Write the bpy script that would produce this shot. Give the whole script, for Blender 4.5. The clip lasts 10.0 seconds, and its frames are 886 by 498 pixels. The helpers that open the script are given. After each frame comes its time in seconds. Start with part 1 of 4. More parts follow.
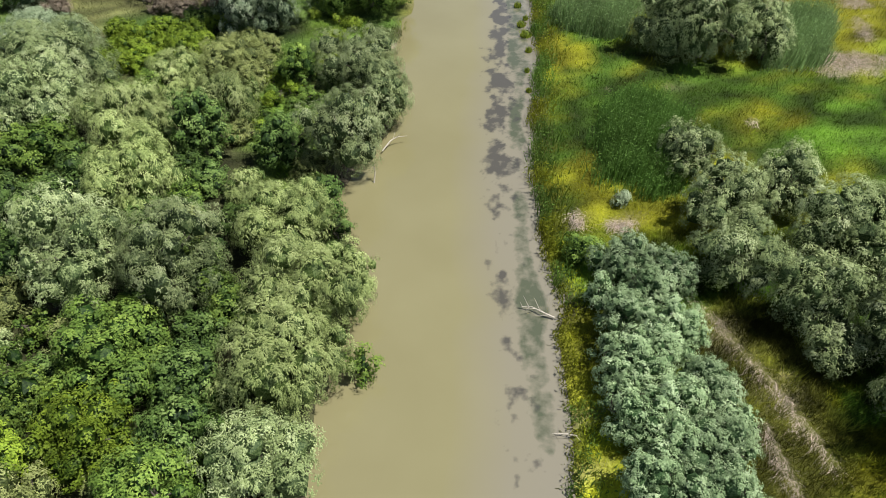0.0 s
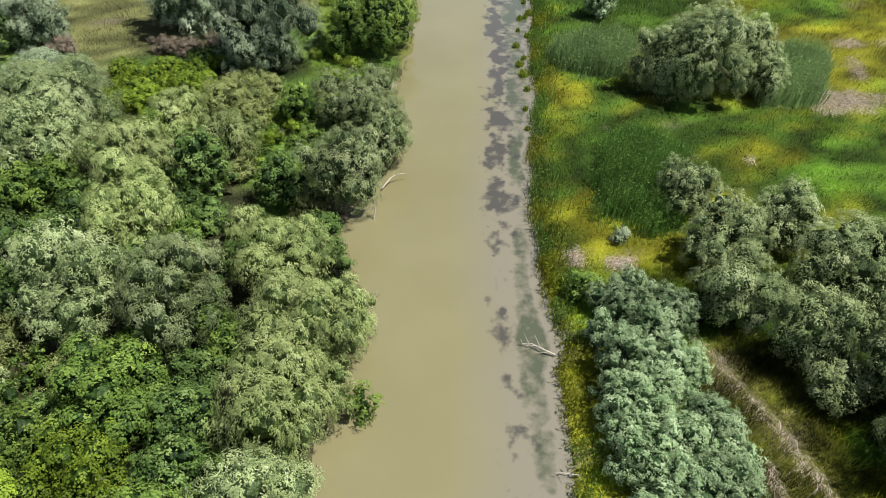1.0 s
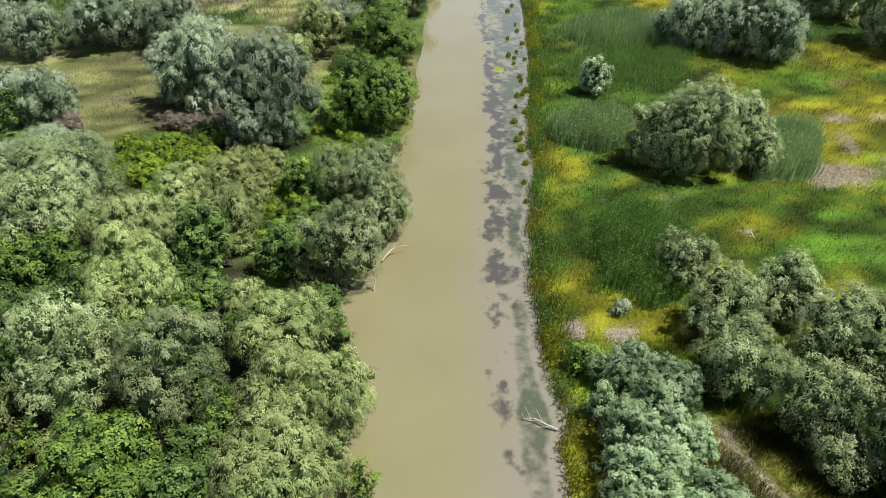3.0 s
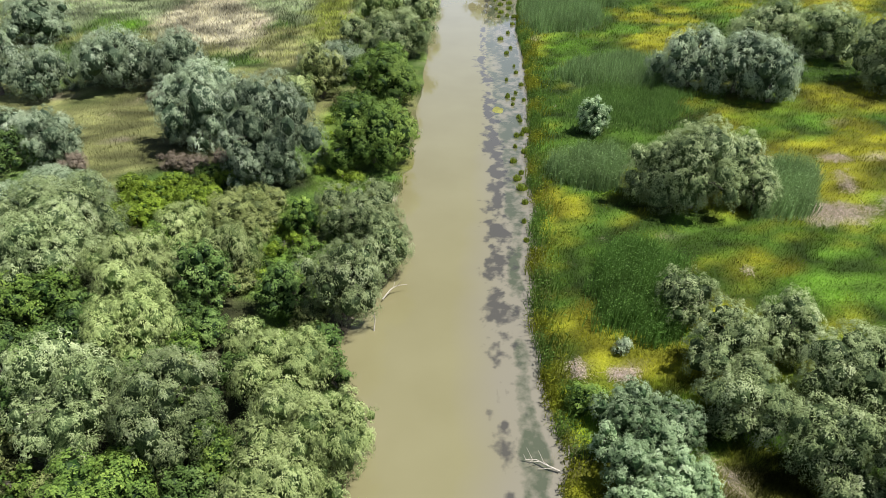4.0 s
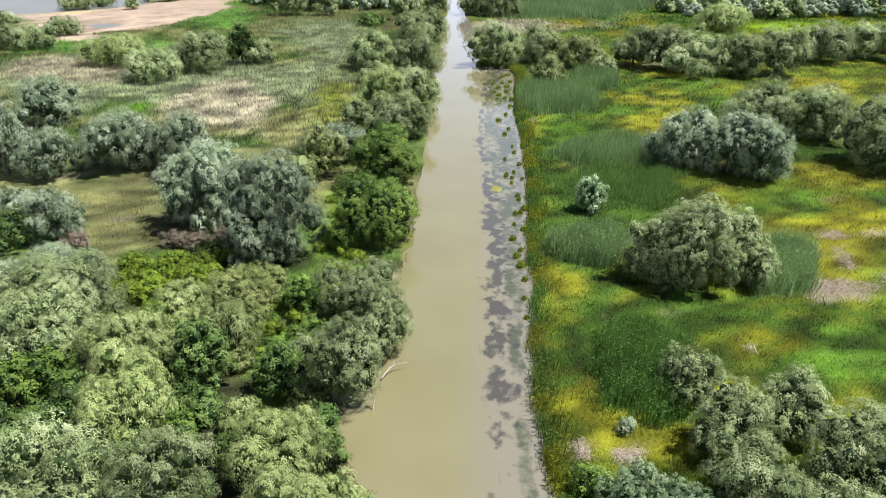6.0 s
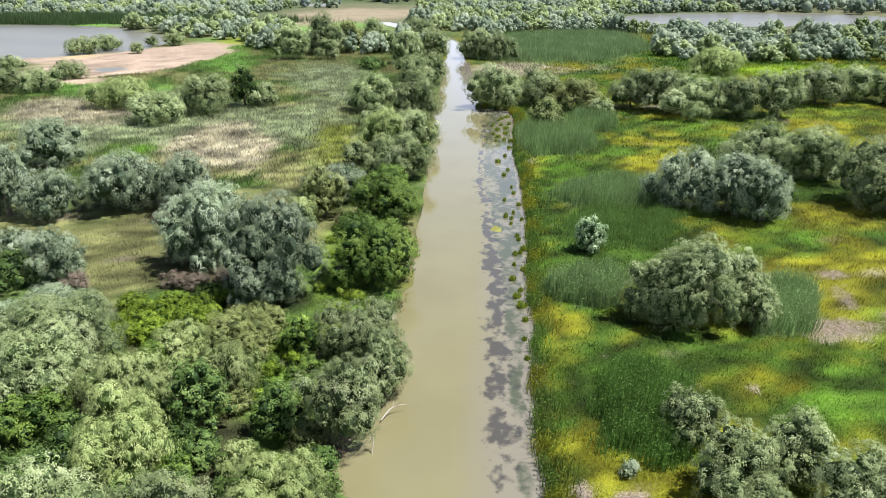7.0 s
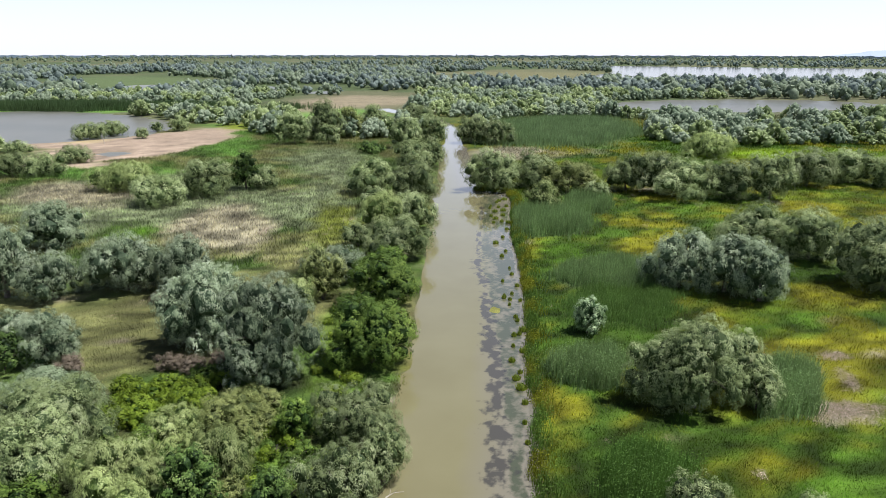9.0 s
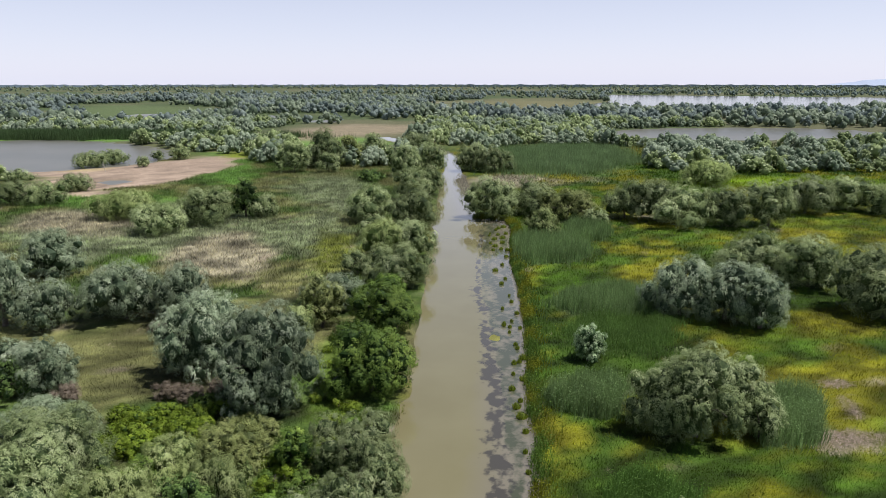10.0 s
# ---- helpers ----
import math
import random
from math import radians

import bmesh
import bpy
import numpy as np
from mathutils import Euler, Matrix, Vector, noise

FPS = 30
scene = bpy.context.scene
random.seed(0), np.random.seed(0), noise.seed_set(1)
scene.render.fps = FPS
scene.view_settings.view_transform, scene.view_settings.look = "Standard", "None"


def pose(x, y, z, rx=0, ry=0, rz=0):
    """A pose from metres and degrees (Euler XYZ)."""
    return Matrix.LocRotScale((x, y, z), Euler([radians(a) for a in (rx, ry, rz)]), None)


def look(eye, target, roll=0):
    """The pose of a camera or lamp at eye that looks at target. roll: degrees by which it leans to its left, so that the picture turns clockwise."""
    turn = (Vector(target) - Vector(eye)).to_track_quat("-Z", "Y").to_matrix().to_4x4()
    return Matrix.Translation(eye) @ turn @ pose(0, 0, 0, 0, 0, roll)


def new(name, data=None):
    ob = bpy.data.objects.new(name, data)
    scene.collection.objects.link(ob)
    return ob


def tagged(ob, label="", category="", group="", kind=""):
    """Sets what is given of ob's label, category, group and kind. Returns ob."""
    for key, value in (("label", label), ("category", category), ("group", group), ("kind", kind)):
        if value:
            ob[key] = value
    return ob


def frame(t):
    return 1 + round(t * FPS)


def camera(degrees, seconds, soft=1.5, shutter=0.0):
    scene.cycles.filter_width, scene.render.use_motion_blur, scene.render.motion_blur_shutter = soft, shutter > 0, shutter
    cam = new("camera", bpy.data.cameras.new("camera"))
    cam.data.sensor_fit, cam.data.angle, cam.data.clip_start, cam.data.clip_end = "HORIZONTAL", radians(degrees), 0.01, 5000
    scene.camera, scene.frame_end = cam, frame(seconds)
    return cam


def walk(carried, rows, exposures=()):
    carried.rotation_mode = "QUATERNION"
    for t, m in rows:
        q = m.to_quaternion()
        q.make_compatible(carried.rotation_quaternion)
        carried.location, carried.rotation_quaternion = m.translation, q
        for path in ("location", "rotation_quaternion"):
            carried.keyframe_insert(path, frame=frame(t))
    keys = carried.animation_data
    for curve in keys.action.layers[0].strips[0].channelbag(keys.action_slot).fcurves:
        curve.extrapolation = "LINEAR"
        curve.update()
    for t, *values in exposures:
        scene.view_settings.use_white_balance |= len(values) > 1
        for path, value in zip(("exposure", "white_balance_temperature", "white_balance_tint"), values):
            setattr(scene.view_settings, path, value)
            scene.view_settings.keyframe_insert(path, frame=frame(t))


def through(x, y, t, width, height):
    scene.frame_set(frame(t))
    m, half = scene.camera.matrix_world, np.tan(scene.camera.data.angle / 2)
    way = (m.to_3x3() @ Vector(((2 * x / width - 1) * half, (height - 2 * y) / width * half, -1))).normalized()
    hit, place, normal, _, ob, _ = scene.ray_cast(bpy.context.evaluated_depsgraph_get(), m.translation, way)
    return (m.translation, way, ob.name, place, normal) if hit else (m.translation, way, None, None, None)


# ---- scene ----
cam = camera(63.05, 10.0, soft=0.45)

# ---- the camera hovers and tilts up from the river to the horizon ----
EYE_HEIGHT = 35.0
TILT = [(0.0, 0.028, -42.739, 0.632), (0.5, 0.028, -41.321, 0.616), (1.0, 0.043, -39.829, 0.551), (1.5, 0.052, -38.46, 0.538),
        (2.0, 0.07, -36.969, 0.50), (3.5, 0.113, -32.626, 0.389), (4.0, 0.14, -31.037, 0.319), (4.5, 0.153, -29.56, 0.25),
        (5.0, 0.149, -28.007, 0.221), (5.5, 0.152, -26.489, 0.206), (7.0, 0.163, -21.722, 0.126), (7.5, 0.134, -20.161, 0.09),
        (8.0, 0.101, -18.489, 0.085), (8.5, 0.073, -16.944, 0.079), (9.0, 0.036, -15.291, 0.061), (9.5, 0.018, -14.042, 0.018),
        (10.0, 0.0, -13.102, 0.0)]
EXPOSURES = [(0.0, 0.41, 6430, 10), (4.0, 0.54, 6280, 11), (7.5, 0.69, 6120, 14), (8.8, 0.33, 6120, 13), (9.5, 0.01, 6180, 15), (10.0, -0.10, 6200, 16)]
walk(cam, [(t, pose(0, 0, EYE_HEIGHT, 90 + pitch, 0, yaw) @ pose(0, 0, 0, 0, 0, roll)) for t, yaw, pitch, roll in TILT], EXPOSURES)

# ---- daylight ----
SUN_ELEVATION, SUN_AZIMUTH = 63.0, 93.0      # azimuth: degrees clockwise from straight ahead
world = bpy.data.worlds.new("hazy_sky")
scene.world = world
world.use_nodes = True
sky = world.node_tree.nodes.new("ShaderNodeTexSky")
sky.sky_type, sky.sun_disc = "NISHITA", False
sky.sun_elevation, sky.sun_rotation = radians(SUN_ELEVATION), radians(SUN_AZIMUTH)
sky.air_density, sky.dust_density, sky.ozone_density, sky.altitude = 1.0, 0.6, 2.0, 0.0
back = world.node_tree.nodes["Background"]
back.inputs["Strength"].default_value = 0.11
world.node_tree.links.new(sky.outputs["Color"], back.inputs["Color"])
haze, both = world.node_tree.nodes.new("ShaderNodeBackground"), world.node_tree.nodes.new("ShaderNodeMixShader")
haze.inputs["Color"].default_value, haze.inputs["Strength"].default_value = (0.855, 0.88, 1.0, 1), 1.0     # the white veil of a hazy day, thickest towards the horizon
aim, upward, veil = [world.node_tree.nodes.new(k) for k in ("ShaderNodeTexCoord", "ShaderNodeSeparateXYZ", "ShaderNodeMapRange")]
veil.inputs["From Max"].default_value, veil.inputs["To Min"].default_value, veil.inputs["To Max"].default_value = 0.52, 1.24, 0.05
world.node_tree.links.new(aim.outputs["Generated"], upward.inputs[0])
world.node_tree.links.new(upward.outputs["Z"], veil.inputs["Value"])
world.node_tree.links.new(veil.outputs["Result"], haze.inputs["Strength"])
both.inputs["Fac"].default_value = 0.65
world.node_tree.links.new(back.outputs[0], both.inputs[1])
world.node_tree.links.new(haze.outputs[0], both.inputs[2])
world.node_tree.links.new(both.outputs[0], world.node_tree.nodes["World Output"].inputs["Surface"])
sun = new("sun", bpy.data.lights.new("sun", "SUN"))
sun.data.energy, sun.data.angle, sun.data.color = 5.0, radians(0.8), (1.0, 0.965, 0.91)
az, el = radians(SUN_AZIMUTH), radians(SUN_ELEVATION)
sun.matrix_world = look((0, 0, 200), Vector((0, 0, 200)) - Vector((math.sin(az) * math.cos(el), math.cos(az) * math.cos(el), math.sin(el))))

rng = np.random.default_rng(7)

# ---- small tools ----
def lattice(ix, iy, seed):
    n = (ix.astype(np.int64) * 374761393 + iy.astype(np.int64) * 668265263 + seed * 144665) & 0xFFFFFFFF
    n = ((n ^ (n >> 13)) * 1274126177) & 0xFFFFFFFF
    return ((n ^ (n >> 16)) & 0xFFFF) / 65535.0


def soft_noise(x, y, size, seed=0):
    """Smooth noise 0..1 whose lumps are about that many metres across."""
    x, y = np.asarray(x) / size, np.asarray(y) / size
    ix, iy = np.floor(x), np.floor(y)
    fx, fy = x - ix, y - iy
    fx, fy = fx * fx * (3 - 2 * fx), fy * fy * (3 - 2 * fy)
    a, b = lattice(ix, iy, seed), lattice(ix + 1, iy, seed)
    c, d = lattice(ix, iy + 1, seed), lattice(ix + 1, iy + 1, seed)
    return (a * (1 - fx) + b * fx) * (1 - fy) + (c * (1 - fx) + d * fx) * fy


def rough_noise(x, y, size, seed=0):
    return (soft_noise(x, y, size, seed) * 0.5 + soft_noise(x, y, size / 2.1, seed + 1) * 0.28
            + soft_noise(x, y, size / 4.3, seed + 2) * 0.14 + soft_noise(x, y, size / 9.1, seed + 3) * 0.08)


def step(a, b, v):
    t = np.clip((v - a) / (b - a), 0, 1)
    return t * t * (3 - 2 * t)


def mesh_of(name, verts, tris, material, tint=None, cover=None, smooth=False, bank=None):
    """A triangle mesh from arrays."""
    me = bpy.data.meshes.new(name)
    verts, tris = np.asarray(verts, np.float32), np.asarray(tris, np.int32)
    me.vertices.add(len(verts))
    me.vertices.foreach_set("co", verts.ravel())
    me.loops.add(tris.size)
    me.loops.foreach_set("vertex_index", tris.ravel())
    me.polygons.add(len(tris))
    me.polygons.foreach_set("loop_start", np.arange(0, tris.size, 3, dtype=np.int32))
    me.polygons.foreach_set("use_smooth", np.full(len(tris), smooth, dtype=bool))
    for key, values in (("tint", tint), ("bank", bank)):
        if values is not None:
            me.attributes.new(key, "FLOAT", "POINT").data.foreach_set("value", np.asarray(values, np.float32))
    if cover is not None:
        rgba = np.ones((len(verts), 4), np.float32)
        rgba[:, :3] = cover
        me.attributes.new("cover", "FLOAT_COLOR", "POINT").data.foreach_set("color", rgba.ravel())
    me.materials.append(material)
    me.update(calc_edges=True)
    return me


# ---- materials ----
def material(name, rough=0.6, spec=0.3):
    m = bpy.data.materials.new(name)
    m.use_nodes = True
    b = m.node_tree.nodes["Principled BSDF"]
    b.inputs["Roughness"].default_value = rough
    b.inputs["Specular IOR Level"].default_value = spec
    return m, m.node_tree.nodes, m.node_tree.links, b


def ramp(nodes, stops):
    r = nodes.new("ShaderNodeValToRGB")
    while len(r.color_ramp.elements) < len(stops):
        r.color_ramp.elements.new(0.5)
    for e, (at, colour) in zip(r.color_ramp.elements, stops):
        e.position, e.color = at, (*colour, 1)
    return r


def noise_node(nodes, links, size, detail=3.0, kind="Object"):
    co, n = nodes.new("ShaderNodeTexCoord"), nodes.new("ShaderNodeTexNoise")
    n.inputs["Scale"].default_value, n.inputs["Detail"].default_value = 1.0 / size, detail
    links.new(co.outputs[kind], n.inputs["Vector"])
    return n


def scaled(nodes, links, colour, factor, low, high):
    """Colour times a factor 0..1 mapped to low..high."""
    mr, mx = nodes.new("ShaderNodeMapRange"), nodes.new("ShaderNodeMix")
    mr.inputs["To Min"].default_value, mr.inputs["To Max"].default_value = low, high
    links.new(factor, mr.inputs["Value"])
    mx.data_type, mx.blend_type = "RGBA", "MULTIPLY"
    mx.inputs["Factor"].default_value = 1.0
    links.new(colour, mx.inputs["A"])
    links.new(mr.outputs["Result"], mx.inputs["B"])
    return mx.outputs["Result"]


def leaf_material(name, dark, mid, light, glow=0.23, rough=0.6, leaf=0.07):
    """Leaves: colour by the spray's tint and the tree's own shade; light passes through."""
    m, nodes, links, b = material(name, rough, 0.15)
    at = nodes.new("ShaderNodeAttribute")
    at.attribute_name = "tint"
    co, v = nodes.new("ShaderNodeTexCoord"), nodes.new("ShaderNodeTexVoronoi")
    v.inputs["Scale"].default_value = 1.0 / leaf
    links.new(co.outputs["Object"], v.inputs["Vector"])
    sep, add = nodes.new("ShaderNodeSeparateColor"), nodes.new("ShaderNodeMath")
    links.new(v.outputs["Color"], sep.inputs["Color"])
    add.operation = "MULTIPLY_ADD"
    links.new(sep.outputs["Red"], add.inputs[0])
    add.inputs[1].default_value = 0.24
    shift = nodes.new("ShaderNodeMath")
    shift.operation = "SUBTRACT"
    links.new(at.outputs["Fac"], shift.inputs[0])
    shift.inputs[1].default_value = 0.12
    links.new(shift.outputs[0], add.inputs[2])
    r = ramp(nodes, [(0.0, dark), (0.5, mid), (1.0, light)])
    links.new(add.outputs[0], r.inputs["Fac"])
    info = nodes.new("ShaderNodeObjectInfo")
    colour = scaled(nodes, links, r.outputs["Color"], info.outputs["Random"], 0.74, 1.22)
    n = noise_node(nodes, links, 2.2, 2.0)
    colour = scaled(nodes, links, colour, n.outputs["Fac"], 0.72, 1.28)
    links.new(colour, b.inputs["Base Color"])
    t, mix = nodes.new("ShaderNodeBsdfTranslucent"), nodes.new("ShaderNodeMixShader")
    links.new(colour, t.inputs["Color"])
    mix.inputs["Fac"].default_value = glow
    links.new(b.outputs["BSDF"], mix.inputs[1])
    links.new(t.outputs["BSDF"], mix.inputs[2])
    links.new(mix.outputs["Shader"], nodes["Material Output"].inputs["Surface"])
    return m


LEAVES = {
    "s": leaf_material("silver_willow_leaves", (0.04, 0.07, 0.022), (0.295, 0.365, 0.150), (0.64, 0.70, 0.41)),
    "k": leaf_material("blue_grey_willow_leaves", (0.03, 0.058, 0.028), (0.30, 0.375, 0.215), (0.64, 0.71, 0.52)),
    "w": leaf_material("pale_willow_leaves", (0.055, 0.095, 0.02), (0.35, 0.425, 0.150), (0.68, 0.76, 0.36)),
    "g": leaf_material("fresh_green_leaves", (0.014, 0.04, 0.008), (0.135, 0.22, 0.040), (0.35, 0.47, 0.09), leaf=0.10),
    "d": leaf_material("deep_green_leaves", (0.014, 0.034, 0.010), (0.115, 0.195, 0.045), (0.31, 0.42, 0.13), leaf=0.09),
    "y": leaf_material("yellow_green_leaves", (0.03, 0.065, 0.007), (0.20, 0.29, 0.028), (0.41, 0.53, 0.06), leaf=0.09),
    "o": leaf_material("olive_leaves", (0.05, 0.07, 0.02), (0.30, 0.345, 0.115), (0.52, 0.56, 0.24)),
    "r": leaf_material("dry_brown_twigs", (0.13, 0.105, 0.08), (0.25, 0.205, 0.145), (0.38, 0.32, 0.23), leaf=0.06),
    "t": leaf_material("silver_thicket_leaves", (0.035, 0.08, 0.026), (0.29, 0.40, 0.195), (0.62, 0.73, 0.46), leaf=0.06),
    # the next two have distance haze painted in: paler and bluer leaves
    "f": leaf_material("haze_tinted_willow_leaves", (0.10, 0.145, 0.085), (0.30, 0.36, 0.24), (0.46, 0.52, 0.38), leaf=0.9),
    "b": leaf_material("haze_tinted_wood_leaves", (0.10, 0.14, 0.125), (0.25, 0.31, 0.27), (0.38, 0.44, 0.38), leaf=1.2),
}


def bark_material():
    m, nodes, links, b = material("grey_bark", 0.9, 0.1)
    n = noise_node(nodes, links, 0.18, 5.0)
    r = ramp(nodes, [(0.3, (0.06, 0.05, 0.04)), (0.7, (0.2, 0.175, 0.14))])
    links.new(n.outputs["Fac"], r.inputs["Fac"])
    links.new(r.outputs["Color"], b.inputs["Base Color"])
    return m


def cover_material(name, rough=0.85, grain=0.25, through=0.0, bump=0.0):
    """Plant cover and soil: the colour of what grows there, with fine grain."""
    m, nodes, links, b = material(name, rough, 0.15)
    at = nodes.new("ShaderNodeAttribute")
    at.attribute_name = "cover"
    n = noise_node(nodes, links, grain, 4.0)
    colour = scaled(nodes, links, at.outputs["Color"], n.outputs["Fac"], 0.25, 1.75)
    for size, low, high in ((grain * 14, 0.7, 1.3), (11.0, 0.72, 1.28)):
        n2 = noise_node(nodes, links, size, 3.0)
        colour = scaled(nodes, links, colour, n2.outputs["Fac"], low, high)
    links.new(colour, b.inputs["Base Color"])
    if bump:
        bp = nodes.new("ShaderNodeBump")
        bp.inputs["Strength"].default_value, bp.inputs["Distance"].default_value = 0.8, bump
        links.new(n.outputs["Fac"], bp.inputs["Height"])
        links.new(bp.outputs["Normal"], b.inputs["Normal"])
    if through:
        t, mix = nodes.new("ShaderNodeBsdfTranslucent"), nodes.new("ShaderNodeMixShader")
        links.new(colour, t.inputs["Color"])
        mix.inputs["Fac"].default_value = through
        links.new(b.outputs["BSDF"], mix.inputs[1])
        links.new(t.outputs["BSDF"], mix.inputs[2])
        links.new(mix.outputs["Shader"], nodes["Material Output"].inputs["Surface"])
    return m


def river_material():
    """Silty water; 'bank' is the distance to the shallow shore, 'cover' the drowned weed: red for grey mats, green for green mats."""
    m, nodes, links, b = material("silty_river_water", 0.03, 0.6)
    b.inputs["IOR"].default_value = 1.6
    silt_n = noise_node(nodes, links, 9.0, 4.0)
    silt = ramp(nodes, [(0.3, (0.205, 0.187, 0.094)), (0.7, (0.228, 0.210, 0.110))])
    links.new(silt_n.outputs["Fac"], silt.inputs["Fac"])
    at, weed = nodes.new("ShaderNodeAttribute"), nodes.new("ShaderNodeAttribute")
    at.attribute_name, weed.attribute_name = "bank", "cover"
    mr = nodes.new("ShaderNodeMapRange")
    mr.inputs["From Max"].default_value = 10.0
    links.new(at.outputs["Fac"], mr.inputs["Value"])
    shelf = ramp(nodes, [(0.0, (1, 1, 1)), (0.30, (0.8, 0.8, 0.8)), (0.66, (0, 0, 0))])
    links.new(mr.outputs["Result"], shelf.inputs["Fac"])
    colour = silt.outputs["Color"]
    def over(base, factor, top):
        mx = nodes.new("ShaderNodeMix")
        mx.data_type = "RGBA"
        links.new(factor, mx.inputs["Factor"])
        links.new(base, mx.inputs["A"])
        mx.inputs["B"].default_value = (*top, 1)
        return mx.outputs["Result"]
    colour = over(colour, shelf.outputs["Color"], (0.215, 0.197, 0.15))
    sep = nodes.new("ShaderNodeSeparateColor")
    links.new(weed.outputs["Color"], sep.inputs["Color"])
    edge = noise_node(nodes, links, 0.6, 8.0)
    for channel, low, high, top in (("Green", 0.78, 1.25, (0.056, 0.072, 0.04)), ("Red", 0.82, 1.22, (0.053, 0.05, 0.045))):
        add, sharp = nodes.new("ShaderNodeMath"), nodes.new("ShaderNodeMapRange")
        add.operation = "ADD"
        links.new(sep.outputs[channel], add.inputs[0])
        links.new(edge.outputs["Fac"], add.inputs[1])
        sharp.inputs["From Min"].default_value, sharp.inputs["From Max"].default_value = low, high
        sharp.inputs["To Max"].default_value = 0.84
        links.new(add.outputs[0], sharp.inputs["Value"])
        colour = over(colour, sharp.outputs["Result"], top)
    links.new(colour, b.inputs["Base Color"])
    rip = noise_node(nodes, links, 0.5, 3.0)
    bp = nodes.new("ShaderNodeBump")
    bp.inputs["Strength"].default_value, bp.inputs["Distance"].default_value = 0.06, 0.02
    links.new(rip.outputs["Fac"], bp.inputs["Height"])
    links.new(bp.outputs["Normal"], b.inputs["Normal"])
    return m


def lake_material(name, rough):
    m, nodes, links, b = material(name, rough, 0.5)
    b.inputs["IOR"].default_value = 1.33
    n = noise_node(nodes, links, 60.0, 3.0)
    r = ramp(nodes, [(0.3, (0.13, 0.135, 0.11)), (0.7, (0.19, 0.185, 0.15))])
    links.new(n.outputs["Fac"], r.inputs["Fac"])
    links.new(r.outputs["Color"], b.inputs["Base Color"])
    return m


BARK = bark_material()
GROUND = cover_material("marsh_ground", 0.9, 0.22, bump=0.12)
GRASS = cover_material("grass_blades", 0.7, 0.3, through=0.42)
RIVER, LAKE, POOL = river_material(), lake_material("lake_water", 0.12), lake_material("rippled_pool_water", 0.32)

# ---- the lie of the land ----
LEFT_SHORE = [(-60, -6.0), (10, -5.6), (19, -6.3), (25, -6.6), (28, -5.6), (35, -5.3), (40, -6.3), (44, -7.7), (50, -5.7), (54, -3.6), (66, -4.3),
              (77, -3.6), (95, -3.3), (136, -2.4), (182, -1.9), (255, -0.7), (314, 1.6), (350, 0.0), (400, -12.0), (470, -45.0), (560, -70.0)]
RIGHT_SHORE = [(-60, 6.5), (19, 6.7), (25, 7.1), (33, 7.5), (38, 7.1), (46, 6.9), (56, 7.8), (68, 9.3), (77, 9.6), (105, 12.5), (141, 13.6),
               (176, 16.8), (184, 16.0), (188, 8.2), (270, 8.0), (314, 6.0), (350, 6.5), (400, -4.0), (470, -36.0), (560, -62.0)]


def shore_left(y):
    return np.interp(y, [a for a, _ in LEFT_SHORE], [b for _, b in LEFT_SHORE]) + (soft_noise(y, y * 0, 3.0, 41) - 0.5) * 0.8


def shore_right(y):
    return np.interp(y, [a for a, _ in RIGHT_SHORE], [b for _, b in RIGHT_SHORE]) + (soft_noise(y, y * 0, 2.5, 43) - 0.5) * 0.6


# x, y, half width, half length, lean (x per y)
LAKES = {"lake_near": (-225, 362, 86, 82, -0.35), "marsh_pool": (205, 505, 90, 60, 0.4), "pool_c": (-285, 720, 40, 85, -0.35), "pool_d": (-168, 710, 14, 60, -0.2), "pool_e": (-108, 655, 15, 20, -0.1),
         "puddle": (-117, 257, 4.5, 5, -0.4)}


def inside(x, y, e, warp=0.18, seed=5):
    """How far inside a leaning ellipse with an uneven rim: 1 at its middle, 0 on the rim, in parts of its radius."""
    cx, cy, rx, ry, lean = e
    u, v = (x - cx - lean * (y - cy)) / rx, (y - cy) / ry
    return 1 - np.sqrt(u * u + v * v) + (rough_noise(x, y, max(min(rx, ry), 0.5), seed) - 0.5) * 2 * warp


def wetness(x, y):
    """Metres inside the water's edge (negative on land)."""
    d = np.minimum(x - shore_left(y), shore_right(y) - x)
    d = np.where(y > 470, -50.0, d)
    rim = (rough_noise(x, y, 130.0, 17) - 0.5) * 110
    d = np.maximum(d, np.minimum(np.minimum((x - 0.225 * y) * 0.9, y - 855), (1917 - 0.63 * (x - 434) - y) * 0.8) + rim * step(1500, 1100, y))
    for name, e in LAKES.items():
        d = np.maximum(d, inside(x, y, e, 0.12) * min(e[2], e[3]) * (0.5 if name == "puddle" else 1))
    return d


def ground_z(x, y):
    d = wetness(x, y)
    bumps = (rough_noise(x, y, 6.0, 11) - 0.5) * 0.3 * step(3500, 1500, np.hypot(x, y))
    return bumps * step(1.0, -1.5, d) - 1.3 * step(-1.3, 1.6, d)


# land cover: colour, blade height, blades per square metre
GREEN, BRIGHT, YELLOW = (0.050, 0.096, 0.011), (0.072, 0.142, 0.013), (0.192, 0.192, 0.013)
REED, REED_GREY, TAN, STRAW = (0.135, 0.25, 0.05), (0.235, 0.345, 0.13), (0.30, 0.275, 0.18), (0.46, 0.39, 0.28)
MUD, SAND, BROWN, GREYGREEN, LIME = (0.34, 0.262, 0.19), (0.40, 0.315, 0.17), (0.18, 0.185, 0.07), (0.20, 0.235, 0.12), (0.20, 0.30, 0.016)
MUD_FLAT = [(-117, 288, 25, 64, 0.12), (-146, 283, 25, 15, -0.3)]


